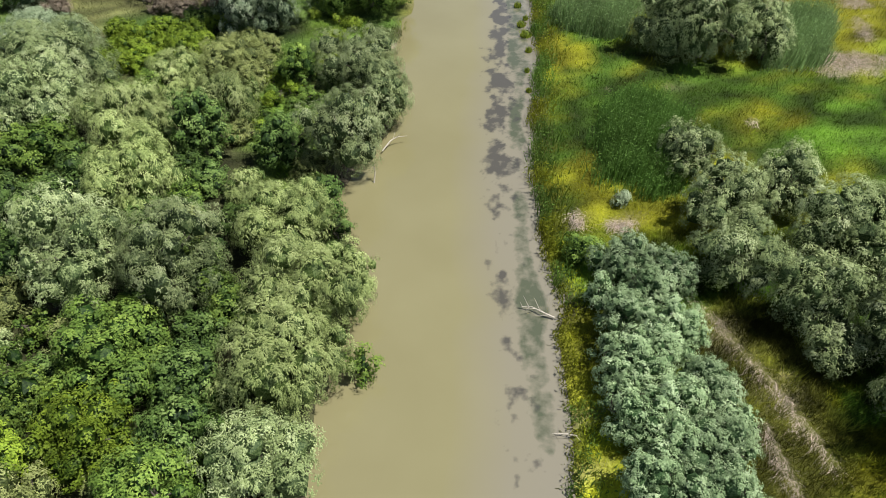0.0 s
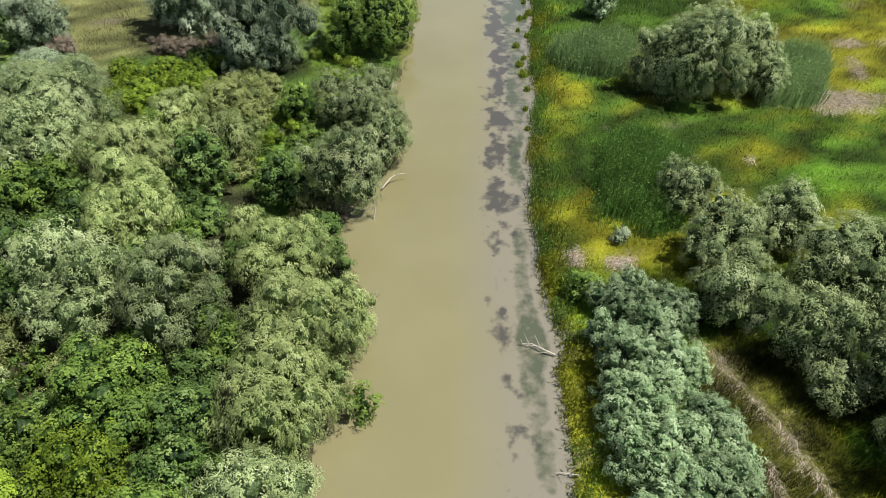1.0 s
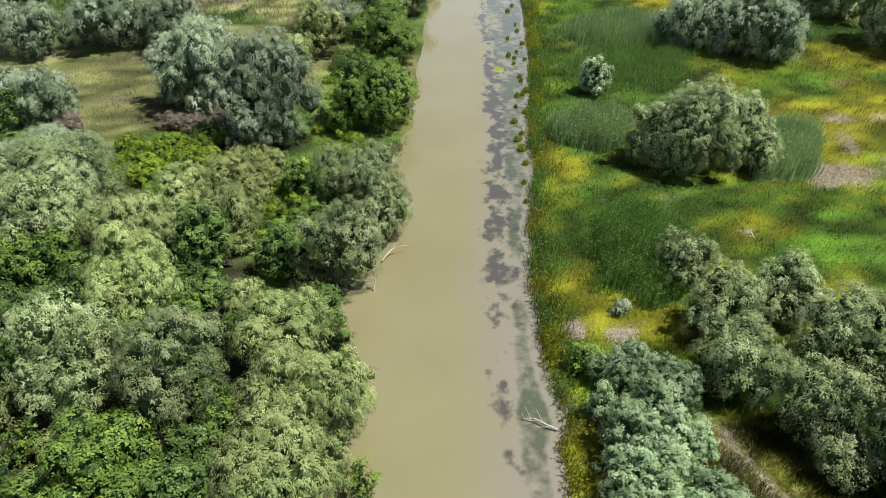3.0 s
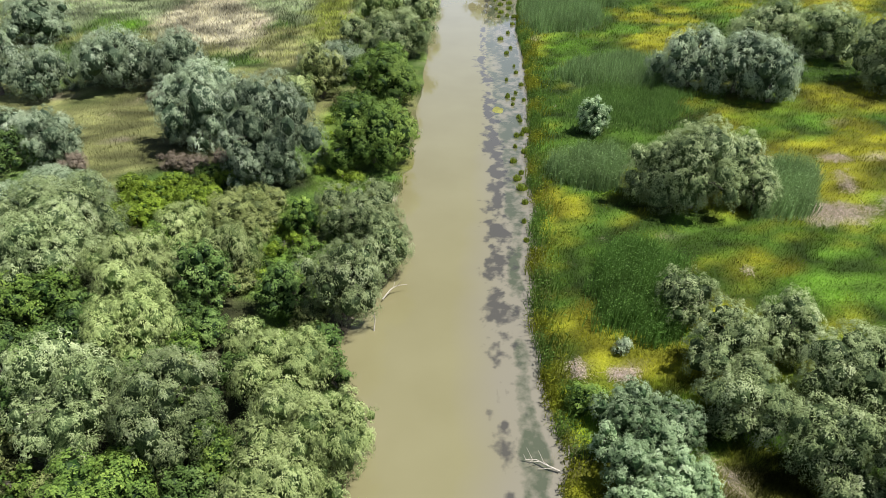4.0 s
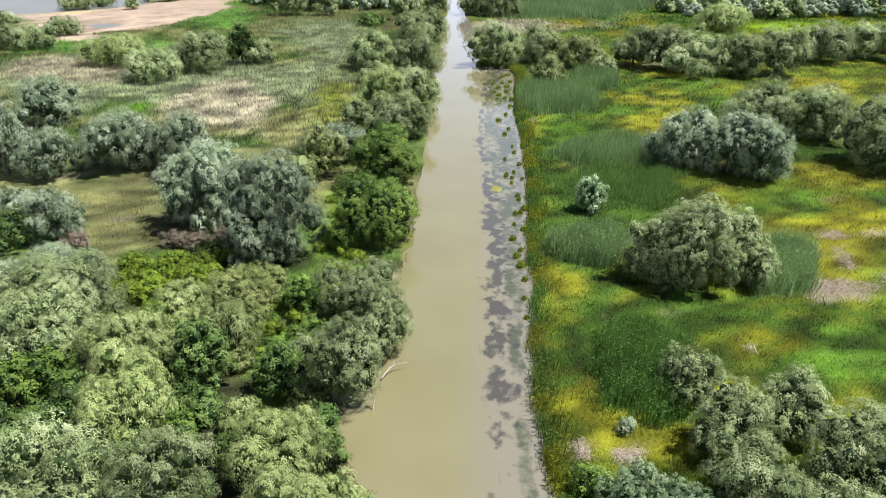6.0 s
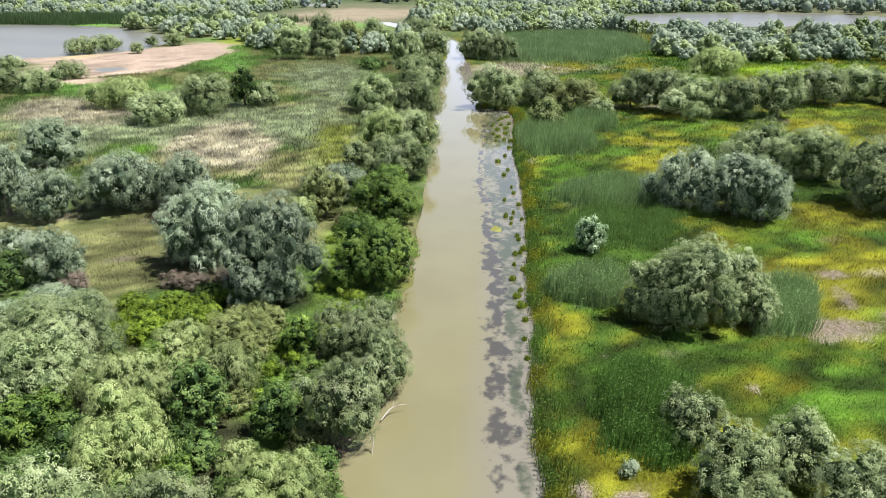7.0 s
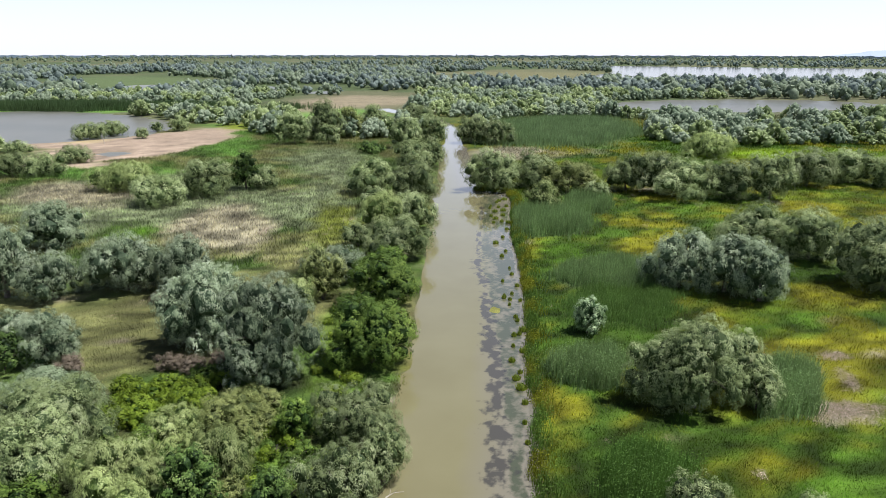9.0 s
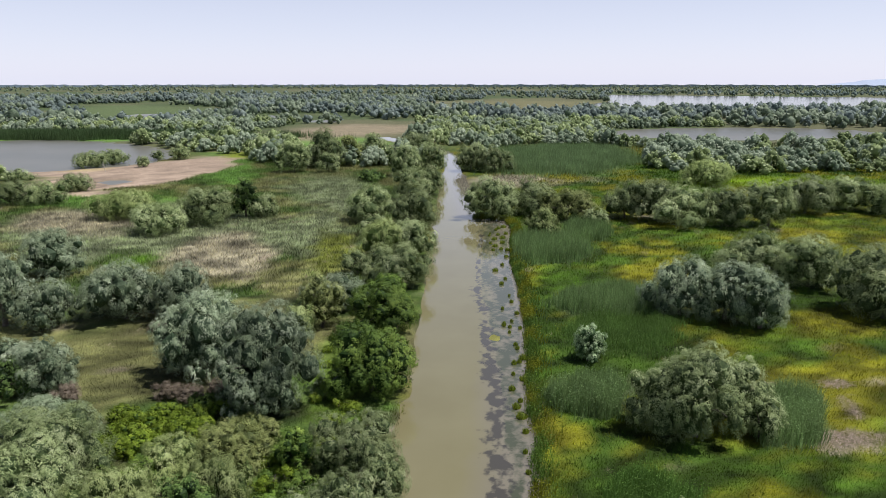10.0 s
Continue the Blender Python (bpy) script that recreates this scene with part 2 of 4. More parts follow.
def on_mud(x, y):
    """How far inside the bare mud flat."""
    return np.maximum.reduce([inside(x, y, e, 0.45, 9) for e in MUD_FLAT])


PATCHES = [  # x, y, half width, half length, lean, colour
    ((43.4, 76.9, 9, 12, 0.5), YELLOW), ((10.4, 67.6, 2.0, 7, 0.14), YELLOW), ((77.8, 166, 20, 8, 0.45), YELLOW), ((59.6, 103.6, 8, 8, 0.5), YELLOW),
    ((33.2, 53.3, 6, 8, 0.5), BRIGHT), ((28.4, 56.1, 4, 3.4, 0.32), YELLOW), ((8.7, 26, 1.5, 14, -0.01), (0.36, 0.38, 0.022)), ((12, 46, 2.2, 6, 0.1), YELLOW),
    ((19.0, 23, 4.4, 15, 0.05), (0.085, 0.09, 0.014)), ((40, 130, 12, 12, 0.3), YELLOW), ((22, 125, 9, 10, 0.2), BRIGHT), ((60, 205, 14, 22, 0.3), YELLOW),
]
PATCHES_LEFT = [
    ((-40.6, 88.8, 13, 16, -0.42), (0.145, 0.15, 0.055)), ((-75, 175, 40, 42, -0.45), GREYGREEN), ((-46.6, 149, 12.2, 24, -0.3), TAN), ((-30, 171, 9, 28, -0.17), GREYGREEN), ((-94, 181, 20, 18, -0.5), TAN),
    ((-104, 215, 34, 15, -0.46), REED), ((-92, 301, 14, 62, -0.32), REED), ((-64, 141, 8, 13, -0.43), BRIGHT), ((-22.6, 150, 6, 26, -0.16), (0.16, 0.185, 0.035)),
    ((-38, 242, 22, 52, -0.15), GREYGREEN), ((-60, 420, 30, 70, -0.15), REED), ((-70, 520, 60, 95, 0.2), (0.26, 0.22, 0.14)),
    ((-9.5, 62, 3.0, 16, -0.08), (0.12, 0.2, 0.03)), ((-14.5, 56, 3.4, 13, -0.2), (0.12, 0.2, 0.03)), ((-13, 84, 3.6, 16, -0.1), (0.14, 0.22, 0.03)),
]
PATCHES_FAR = [
    ((55, 340, 34, 60, 0.18), (0.13, 0.20, 0.07)), ((30, 258, 26, 20, 0.3), TAN), ((120, 258, 46, 18, 0.9), LIME), ((45, 268, 12, 20, 0.3), YELLOW),
    ((120, 1130, 150, 360, 0.1), (0.17, 0.165, 0.08)), ((-370, 900, 120, 190, -0.4), (0.11, 0.15, 0.06)), ((-250, 452, 130, 26, -0.2), REED), ((-130, 1250, 160, 60, 0), TAN),
    (MUD_FLAT[0], MUD), (MUD_FLAT[1], MUD), ((-152, 296, 18, 12, -0.5), SAND), ((-99, 352, 10, 20, -0.3), (0.20, 0.25, 0.03)),
]


COPSE = [(-19, 32, 13, 22, -0.45), (-26, 48, 12, 14, -0.4), (-7, 47, 4, 9, -0.1)]      # darker brown-green ground under close trees


# tall reed beds: outline, colour, height
REED_BEDS = [((16.9, 51, 3.7, 6.6, 0.19), REED, 1.7), ((16.8, 75.5, 4.4, 4.2, 0.2), REED_GREY, 2.0), ((36.8, 70.7, 3.4, 5.9, 0.47), REED_GREY, 1.9), ((28.4, 112, 9.0, 7, 0.24), REED_GREY, 1.8),
             ((26.6, 99, 8.6, 9.0, 0.25), (0.15, 0.255, 0.06), 1.0), ((22.6, 149.4, 8.0, 13, 0.15), REED_GREY, 2.2), ((33, 166, 5.6, 9.6, 0.19), REED_GREY, 2.2), ((55, 340, 32, 60, 0.18), (0.23, 0.33, 0.14), 2.2), ((-240, 462, 130, 20, -0.15), (0.10, 0.16, 0.06), 3.6)]

# mats of flattened dead reeds
STRAW_MATS = [(10.2, 41.5, 0.6, 1.1, 0.1), (13.4, 40.9, 1.1, 0.7, 0.0), (40.7, 66.0, 3.6, 2.4, 0.3), (45.2, 74.0, 1.0, 3.0, 0.3), (42.0, 76.5, 1.2, 1.2, 0.2), (38.5, 80.0, 1.2, 0.8, 0.2),
              (17.9, 30.5, 0.5, 5.5, -0.45), (20.4, 24.0, 0.5, 3.5, -0.3), (18.6, 21.0, 0.4, 2.6, -0.1), (27.5, 55.0, 0.4, 0.6, 0.3), (47.0, 80.0, 2.0, 1.2, 0.2), (48.5, 69.0, 2.4, 1.6, 0.3)]


def flattened(x, y):
    """How far inside a mat of flattened dead reeds."""
    return np.maximum.reduce([inside(x, y, e, 0.6, 19) for e in STRAW_MATS])


def land_cover(x, y):
    """Colour of the plant cover at each place."""
    n = rough_noise(x, y, 14.0, 21) * 0.5 + rough_noise(x, y, 4.0, 22) * 0.3 + rough_noise(x, y, 1.2, 23) * 0.2
    k = step(0.47, 0.61, n)[:, None]
    c = np.array(GREEN) * (1 - k) + np.array(YELLOW) * k
    b = step(0.5, 0.62, rough_noise(x, y, 15.0, 31))[:, None]
    c = c * (1 - b * 0.6) + np.array(BRIGHT) * b * 0.6
    left = step(-2, -8, x)[:, None] * step(500, 300, y)[:, None]
    lk = step(0.4, 0.62, rough_noise(x, y, 9.0, 25))[:, None]
    lc = np.array((0.07, 0.12, 0.025)) * (1 - lk) + np.array(BROWN) * lk
    c = c * (1 - left) + lc * left
    far = step(330, 480, np.hypot(x, y))[:, None]
    fk = step(0.42, 0.6, rough_noise(x, y, 160.0, 27))[:, None]
    c = c * (1 - far) + (np.array((0.08, 0.11, 0.045)) * (1 - fk) + np.array((0.13, 0.135, 0.07)) * fk) * far
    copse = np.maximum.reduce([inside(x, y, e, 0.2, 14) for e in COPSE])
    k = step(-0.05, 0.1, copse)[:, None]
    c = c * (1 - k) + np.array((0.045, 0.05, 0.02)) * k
    for e, colour in PATCHES + PATCHES_LEFT + PATCHES_FAR:
        k = step(-0.05, 0.14 if colour == MUD else 0.45, inside(x, y, e, 0.55, 9))[:, None]
        if colour in (YELLOW, BRIGHT):
            k = k * (0.25 + 0.75 * step(0.36, 0.52, n))[:, None]
        c = c * (1 - k) + np.array(colour) * k
    fine = rough_noise(x, y, 0.9, 28)
    c = c * (1 + (0.95 * step(0.3, 0.68, fine) - 0.47) * step(260, 150, y))[:, None]
    c = c * (1 + (0.8 * step(0.36, 0.62, rough_noise(x, y, 2.4, 29)) - 0.4) * step(330, 230, y))[:, None]
    straw = step(0.73, 0.82, rough_noise(x, y, 4.0, 35))[:, None] * step(260, 160, y)[:, None]
    c = c * (1 - straw * 0.8) + np.array(STRAW) * straw * 0.8
    for e, colour, tall in REED_BEDS:
        k = step(-0.05, 0.1, inside(x, y, e, 0.55, 15))[:, None]
        c = c * (1 - k) + np.array(colour) * 0.6 * k
    mats = step(0.0, 0.25, flattened(x, y))[:, None]
    c = c * (1 - mats * 0.25) + np.array((0.34, 0.27, 0.22)) * mats * 0.25
    shore = (step(-0.9, 0.2, wetness(x, y)) * step(500, 250, y))[:, None]
    return c * (1 - shore) + np.array((0.17, 0.14, 0.09)) * shore


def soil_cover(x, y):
    """Colour of the ground itself: the land cover, darker where grass and reeds stand over it."""
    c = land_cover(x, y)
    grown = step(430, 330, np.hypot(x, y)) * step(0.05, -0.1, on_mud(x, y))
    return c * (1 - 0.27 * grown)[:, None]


def spaced(lo, hi, count, bend):
    """Values from lo to hi, close together near zero."""
    a, b = np.arcsinh(lo / bend), np.arcsinh(hi / bend)
    return np.sinh(np.linspace(a, b, count)) * bend


def sheet(name, xs, ys, z, mat, cover=None, bank=None):
    X, Y = np.meshgrid(xs, ys)
    x, y = X.ravel(), Y.ravel()
    zz = z(x, y) if callable(z) else np.full(len(x), z)
    i = np.arange((len(xs)) * (len(ys))).reshape(len(ys), len(xs))
    a, b, c, d = i[:-1, :-1].ravel(), i[:-1, 1:].ravel(), i[1:, 1:].ravel(), i[1:, :-1].ravel()
    tris = np.concatenate([np.stack([a, b, c], 1), np.stack([a, c, d], 1)])
    return new(name, mesh_of(name, np.stack([x, y, zz], 1), tris, mat, cover=cover(x, y) if cover else None, smooth=True, bank=bank(x, y) if bank else None))


xs = np.concatenate([spaced(-6000, 6000, 261, 45.0)])
ys = np.concatenate([np.linspace(-6000, -30, 24)[:-1], np.arange(-30, 12, 3.0), 12 + spaced(0.0, 5800, 270, 60.0)])
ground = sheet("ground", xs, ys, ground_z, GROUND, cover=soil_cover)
tagged(ground, "flat green and yellow marsh meadow reaching the horizon", "ground", kind="structure")

def drowned_weed(x, y):
    """Mats of weed under the shallow shore: a long grey drift, and green mats between it and the shore."""
    middle = np.interp(y, [19, 30, 46, 57, 71, 79, 100, 117, 150, 165], [4.6, 3.9, 4.4, 4.9, 5.5, 6.0, 5.9, 6.2, 7.8, 8.6]) + (soft_noise(y, y * 0, 9.0, 91) - 0.5) * 0.7
    half = np.interp(y, [19, 40, 46, 60, 100, 125, 160], [0.6, 0.8, 0.9, 0.95, 0.75, 0.5, 0.5])
    thick = np.interp(y, [19, 28, 42, 47, 105, 130, 165, 175], [0.14, 0.16, 0.26, 0.70, 0.76, 0.64, 0.55, 0.0])
    fleck = rough_noise(x, y * 0.65, 0.8, 92) * 0.72 + rough_noise(x, y * 0.5, 2.2, 96) * 0.28 - 0.5
    off = np.abs(x - middle) / half
    grey = thick * step(2.1, 0.2, off) + 2.7 * fleck * step(3.0, 1.6, off)
    shore = shore_right(y)
    inner = step(-0.2, 0.6, x - middle - half * 0.7) * step(0.3, 1.0, shore - x)
    green = (np.interp(y, [18, 22, 40, 50, 110, 140, 175, 185], [0.34, 0.46, 0.48, 0.60, 0.70, 0.66, 0.5, 0.0]) + 1.9 * (rough_noise(x, y * 0.6, 2.0, 93) * 0.65 + rough_noise(x, y, 0.7, 97) * 0.35 - 0.5)) * inner
    green = np.maximum(green, step(0.0, 0.5, inside(x, y, (12.0, 170, 5.0, 15, 0.06), 0.3, 6)) * 0.5 + 1.2 * (rough_noise(x, y * 0.4, 2.0, 98) - 0.5) * step(150, 160, y) * inner)
    c = np.stack([grey, green, grey * 0], 1)
    c[y > 190] = 0
    return np.clip(c, 0, 1)


river_y = np.concatenate([np.arange(-60, 14, 2.0), np.arange(14, 130, 0.3), np.arange(130, 475, 2.0)])
across = np.concatenate([np.linspace(0, 0.5, 6)[:-1], np.linspace(0.5, 1, 40)])
U, W = np.meshgrid(across, river_y)
rl, rr = shore_left(W.ravel()) - 1.6, shore_right(W.ravel()) + 1.6
rx = rl + (rr - rl) * U.ravel()
i = np.arange(rx.size).reshape(U.shape)
a, b, c, d = i[:-1, :-1].ravel(), i[:-1, 1:].ravel(), i[1:, 1:].ravel(), i[1:, :-1].ravel()
river = new("river_water", mesh_of("river_water", np.stack([rx, W.ravel(), rx * 0 - 0.35], 1), np.concatenate([np.stack([a, b, c], 1), np.stack([a, c, d], 1)]),
                                   RIVER, bank=rr - 1.6 - rx, smooth=True, cover=drowned_weed(rx, W.ravel())))
tagged(river, "smooth olive-brown silty river with dark drowned weed along one shore", "water", kind="structure")
tagged(sheet("lake_water", np.linspace(120, 3300, 9), np.linspace(780, 2100, 9), -0.355, LAKE), "wide pale grey lake under the horizon", "water", kind="structure")
for name, e in LAKES.items():
    w = max(e[2] + abs(e[4]) * e[3], e[2]) * 1.35
    pool = sheet("lake_water", np.linspace(e[0] - w, e[0] + w, 9), np.linspace(e[1] - e[3] * 1.35, e[1] + e[3] * 1.35, 9), -0.362 - 0.006 * list(LAKES).index(name), POOL)
    tagged(pool, "still pale grey lake water among willows and reeds", "water", kind="structure")


# ---- trees and bushes ----
def ball(levels):
    bm = bmesh.new()
    bmesh.ops.create_icosphere(bm, subdivisions=levels, radius=1.0)
    v = np.array([p.co[:] for p in bm.verts])
    f = np.array([[p.index for p in q.verts] for q in bm.faces])
    bm.free()
    return v, f


BALL = {n: ball(n) for n in (1, 2)}


def tube(points, radii, sides=6):
    """A tapered limb along points."""
    P, n = np.asarray(points, float), len(points)
    ang = np.linspace(0, 2 * np.pi, sides, endpoint=False)
    V, F = [], []
    for k in range(n):
        d = P[min(k + 1, n - 1)] - P[max(k - 1, 0)]
        d = d / (np.linalg.norm(d) + 1e-9)
        s = np.cross(d, (0.31, 0.94, 0.12))
        s /= np.linalg.norm(s) + 1e-9
        u = np.cross(d, s)
        V.append(P[k] + radii[k] * (np.cos(ang)[:, None] * s + np.sin(ang)[:, None] * u))
    for k in range(n - 1):
        for j in range(sides):
            a, b = k * sides + j, k * sides + (j + 1) % sides
            F += [(a, b, b + sides), (a, b + sides, a + sides)]
    return np.concatenate(V), np.array(F)


def join(pieces):
    V, F, at = [], [], 0
    for v, f in pieces:
        V.append(v)
        F.append(f + at)
        at += len(v)
    return np.concatenate(V), np.concatenate(F)


# leaf length, leaf width, hang (0 random, 1 hanging), bough size, lowest foliage, clump spacing, leaves per clump
HABIT = {"s": (0.17, 0.064, 0.42, 0.33, 0.0, 0.58, 25), "k": (0.185, 0.062, 0.52, 0.32, 0.0, 0.60, 25), "w": (0.20, 0.058, 0.60, 0.34, 0.0, 0.56, 26), "g": (0.165, 0.125, 0.05, 0.29, 0.0, 0.64, 22), "d": (0.165, 0.125, 0.05, 0.29, 0.0, 0.64, 22),
         "y": (0.15, 0.115, 0.05, 0.26, 0.0, 0.58, 22), "o": (0.165, 0.06, 0.1, 0.27, 0.0, 0.56, 23), "t": (0.145, 0.064, 0.0, 0.30, 0.0, 0.42, 20), "r": (0.30, 0.028, 0.0, 0.34, 0.0, 0.5, 18)}


def unit(v):
    return v / (np.linalg.norm(v, axis=1, keepdims=True) + 1e-9)


def crown_boughs(kind, R, h, r):
    """The boughs of a crown of that radius and height: the middles, radii and heights of their domes."""
    size, low = HABIT[kind][3], HABIT[kind][4]
    count = int(np.clip(1.75 / size ** 2 * (0.6 + 0.4 * h / (1.5 * R)), 9, 40))
    if R < 1.3:
        count = 6
    k = np.arange(count) + 0.5
    up = 1 - 1.6 * k / count
    turn = k * 2.39996 + r.uniform(0, 6.28)
    flat = np.sqrt(np.clip(1 - np.clip(up, 0, 1) ** 2, 0, 1))
    d = np.stack([flat * np.cos(turn), flat * np.sin(turn), up], 1) + r.normal(0, 0.13, (count, 3))
    way = np.arctan2(d[:, 1], d[:, 0])
    uneven = 1 + 0.12 * np.sin(2 * way + r.uniform(0, 6.28)) + 0.09 * np.sin(3 * way + r.uniform(0, 6.28))
    rad = size * R * r.uniform(0.6, 1.4, count)
    rad = np.where(up > 0.6, np.maximum(rad, size * R * 1.05), rad)
    cz, bz = h * 0.40, h * 0.60
    reach = np.clip(1.04 - rad / R, 0.3, 0.85) * r.uniform(0.76, 1.12, count) * np.where(up > 0.6, 0.9, uneven)
    reach = np.minimum(reach, 1.04 - 0.6 * rad / R)
    mid = d * reach[:, None] * np.array((R, R, bz))
    mid[:, 2] = np.where(mid[:, 2] < 0, mid[:, 2] * 0.85, mid[:, 2]) + cz + low * h
    mid[:, 2] = np.maximum(mid[:, 2], rad * 0.5)
    tall = np.clip(bz / R, 0.75, 1.25)
    core = np.array([[0, 0, cz * 1.0], [R * 0.28, 0, cz * 0.7], [-R * 0.25, R * 0.15, cz * 0.7]])
    return np.concatenate([mid, core]), np.concatenate([rad, [min(R, bz) * 0.55, R * 0.42, R * 0.42]]), tall, cz


def crown_mesh(name, kind, R, h, seed, leaves=1.0, big=1.0, beside=()):
    """Boughs of foliage: each a dome covered with clumps, each clump a tuft of single leaves or hanging sprays."""
    r = np.random.default_rng(seed)
    length, width, hang, size, low, gap, per = HABIT[kind]
    gap *= big
    mid, rad, tall, cz = crown_boughs(kind, R, h, r)
    squash = np.array((1, 1, tall))
    pieces, tints = [], []
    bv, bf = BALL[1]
    # near-black cores: the deep shade inside the crown is put into their tint
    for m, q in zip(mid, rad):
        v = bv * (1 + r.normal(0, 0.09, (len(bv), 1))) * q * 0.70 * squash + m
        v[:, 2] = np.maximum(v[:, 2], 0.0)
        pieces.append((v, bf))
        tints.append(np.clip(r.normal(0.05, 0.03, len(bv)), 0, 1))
    # clumps over the boughs
    n_each = np.maximum((4 * np.pi * rad ** 2 * 1.14 / gap ** 2).astype(int), 7)
    own = np.repeat(np.arange(len(rad)), n_each)
    d = unit(r.normal(size=(len(own), 3)) + np.array((0, 0, 0.30)))
    c = mid[own] + d * squash * (rad[own] * r.uniform(0.85, 1.09, len(own)))[:, None]
    keep = (c[:, 2] > 0.1) & ((d[:, 2] > -0.4) | (c[:, 2] < 0.25 * h))
    for m, q in zip(mid, rad):
        keep &= (((c - m) / squash) ** 2).sum(1) > (q * 0.80) ** 2
    for ox, oy, oR, oh in beside:
        keep &= (((c - (ox, oy, oh * 0.45)) / (oR * 0.72, oR * 0.72, oh * 0.42)) ** 2).sum(1) > 1
    own, d, c = own[keep], d[keep], c[keep]
    clump = gap * r.uniform(0.40, 0.80, len(own))
    bough_tint, clump_tint = r.normal(0, 0.09, len(rad)), r.normal(0, 0.075, len(own))
    # leaves round the clumps
    n = np.maximum(r.poisson(per * leaves * (clump / (0.65 * gap)) ** 1.6), 4)
    of = np.repeat(np.arange(len(own)), n)
    N = len(of)
    e = unit(r.normal(size=(N, 3)) + d[of] * 0.9 + np.array((0, 0, 0.35)))
    side_on = np.clip(1 - d[of][:, 2:3], 0, 1)
    droop = 1 + 1.2 * hang * side_on
    p = c[of] + e * clump[of][:, None] * (0.43 + 0.58 * r.random((N, 1))) * np.concatenate([np.ones((N, 2)), droop], 1)
    p[:, 2] -= (hang * side_on[:, 0] * clump[of] * 0.35)
    ok = p[:, 2] > 0.03
    of, e, p, side_on = of[ok], e[ok], p[ok], side_on[ok]
    N = len(p)
    nrm = unit(e * 0.62 + d[of] * 0.75 + np.array((0, 0, 0.12)) + r.normal(0, 0.14, (N, 3)))
    fall = np.array((0, 0, -1.0)) + d[of] * np.array((0.7, 0.7, 0.0))
    along = r.normal(size=(N, 3)) * (1 - hang) * 0.8 + e * 0.35 + fall * (0.1 + hang)
    along = unit(along - nrm * (along * nrm).sum(1, keepdims=True))
    side = np.cross(nrm, along)
    L = (length * big * r.uniform(0.65, 1.4, N))[:, None]
    Wd = (width * big * r.uniform(0.7, 1.4, N))[:, None]
    tri = np.stack([p - along * L * 0.4 + side * Wd * 0.55, p - along * L * 0.28 - side * Wd * 0.55, p + along * L * 0.6], 1).reshape(-1, 3)
    pieces.append((tri, np.arange(3 * N).reshape(-1, 3)))
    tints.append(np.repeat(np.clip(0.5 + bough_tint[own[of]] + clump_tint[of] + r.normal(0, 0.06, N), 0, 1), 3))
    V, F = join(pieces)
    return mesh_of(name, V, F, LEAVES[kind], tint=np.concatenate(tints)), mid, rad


def trunk_mesh(name, R, h, mid, seed, stems=1, sides=6):
    r = np.random.default_rng(seed + 5)
    pieces = []
    thick = 0.028 * h + 0.05
    for s in range(stems):
        a = r.uniform(0, 6.28)
        base = np.array((math.cos(a), math.sin(a), 0)) * (0.0 if stems == 1 else R * 0.12)
        fork = base * 2 + np.array((r.normal(0, 0.2), r.normal(0, 0.2), h * 0.32))
        top = fork + np.array((r.normal(0, 0.4), r.normal(0, 0.4), h * 0.35))
        pieces.append(tube([base + (0, 0, -0.3), base + (0, 0, 0.2), fork, top], [thick * 1.5, thick, thick * 0.7, thick * 0.25], sides))
        for m in mid[r.permutation(len(mid))[:max(7 // stems, 3)]]:
            bend = fork * 0.45 + m * 0.55 + np.array((0, 0, 0.06 * h))
            pieces.append(tube([fork, bend, m], [thick * 0.5, thick * 0.32, thick * 0.1], 5))
    V, F = join(pieces)
    return mesh_of(name, V, F, BARK, smooth=True)


WORDS = {"k": ("willow_tree", "blue-grey willow with cascading boughs", "tree"), "s": ("willow_tree", "silvery grey-green drooping willow", "tree"), "w": ("willow_tree", "pale yellow-green weeping willow", "tree"),
         "g": ("broadleaf_tree", "fresh green broadleaf tree", "tree"), "d": ("broadleaf_tree", "deep green broadleaf tree", "tree"),
         "y": ("bush", "low yellow-green leafy bush", "bush"), "o": ("bush", "olive-green twiggy bush", "bush"), "t": ("silver_shrub", "dense silvery blue-green shrub", "shrub"),
         "r": ("dry_shrub", "leafless grey-brown twiggy shrub", "shrub")}
PLACE = {"LEFT_COPSE": "in the dense riverside copse", "LEFT_COPSE_FAR": "in the copse by the bend", "LEFT_MEADOW": "beside the dry grass clearing",
         "LEFT_BANK": "in the row along the bank", "LEFT_MIDDLE": "among the tan reed beds", "RIGHT_MEADOW": "in the yellow-green marsh meadow",
         "RIGHT_BAND": "in a band across the meadow", "THICKET": "in the thicket beside the river", "RIGHT_FAR": "beyond the marsh meadow"}


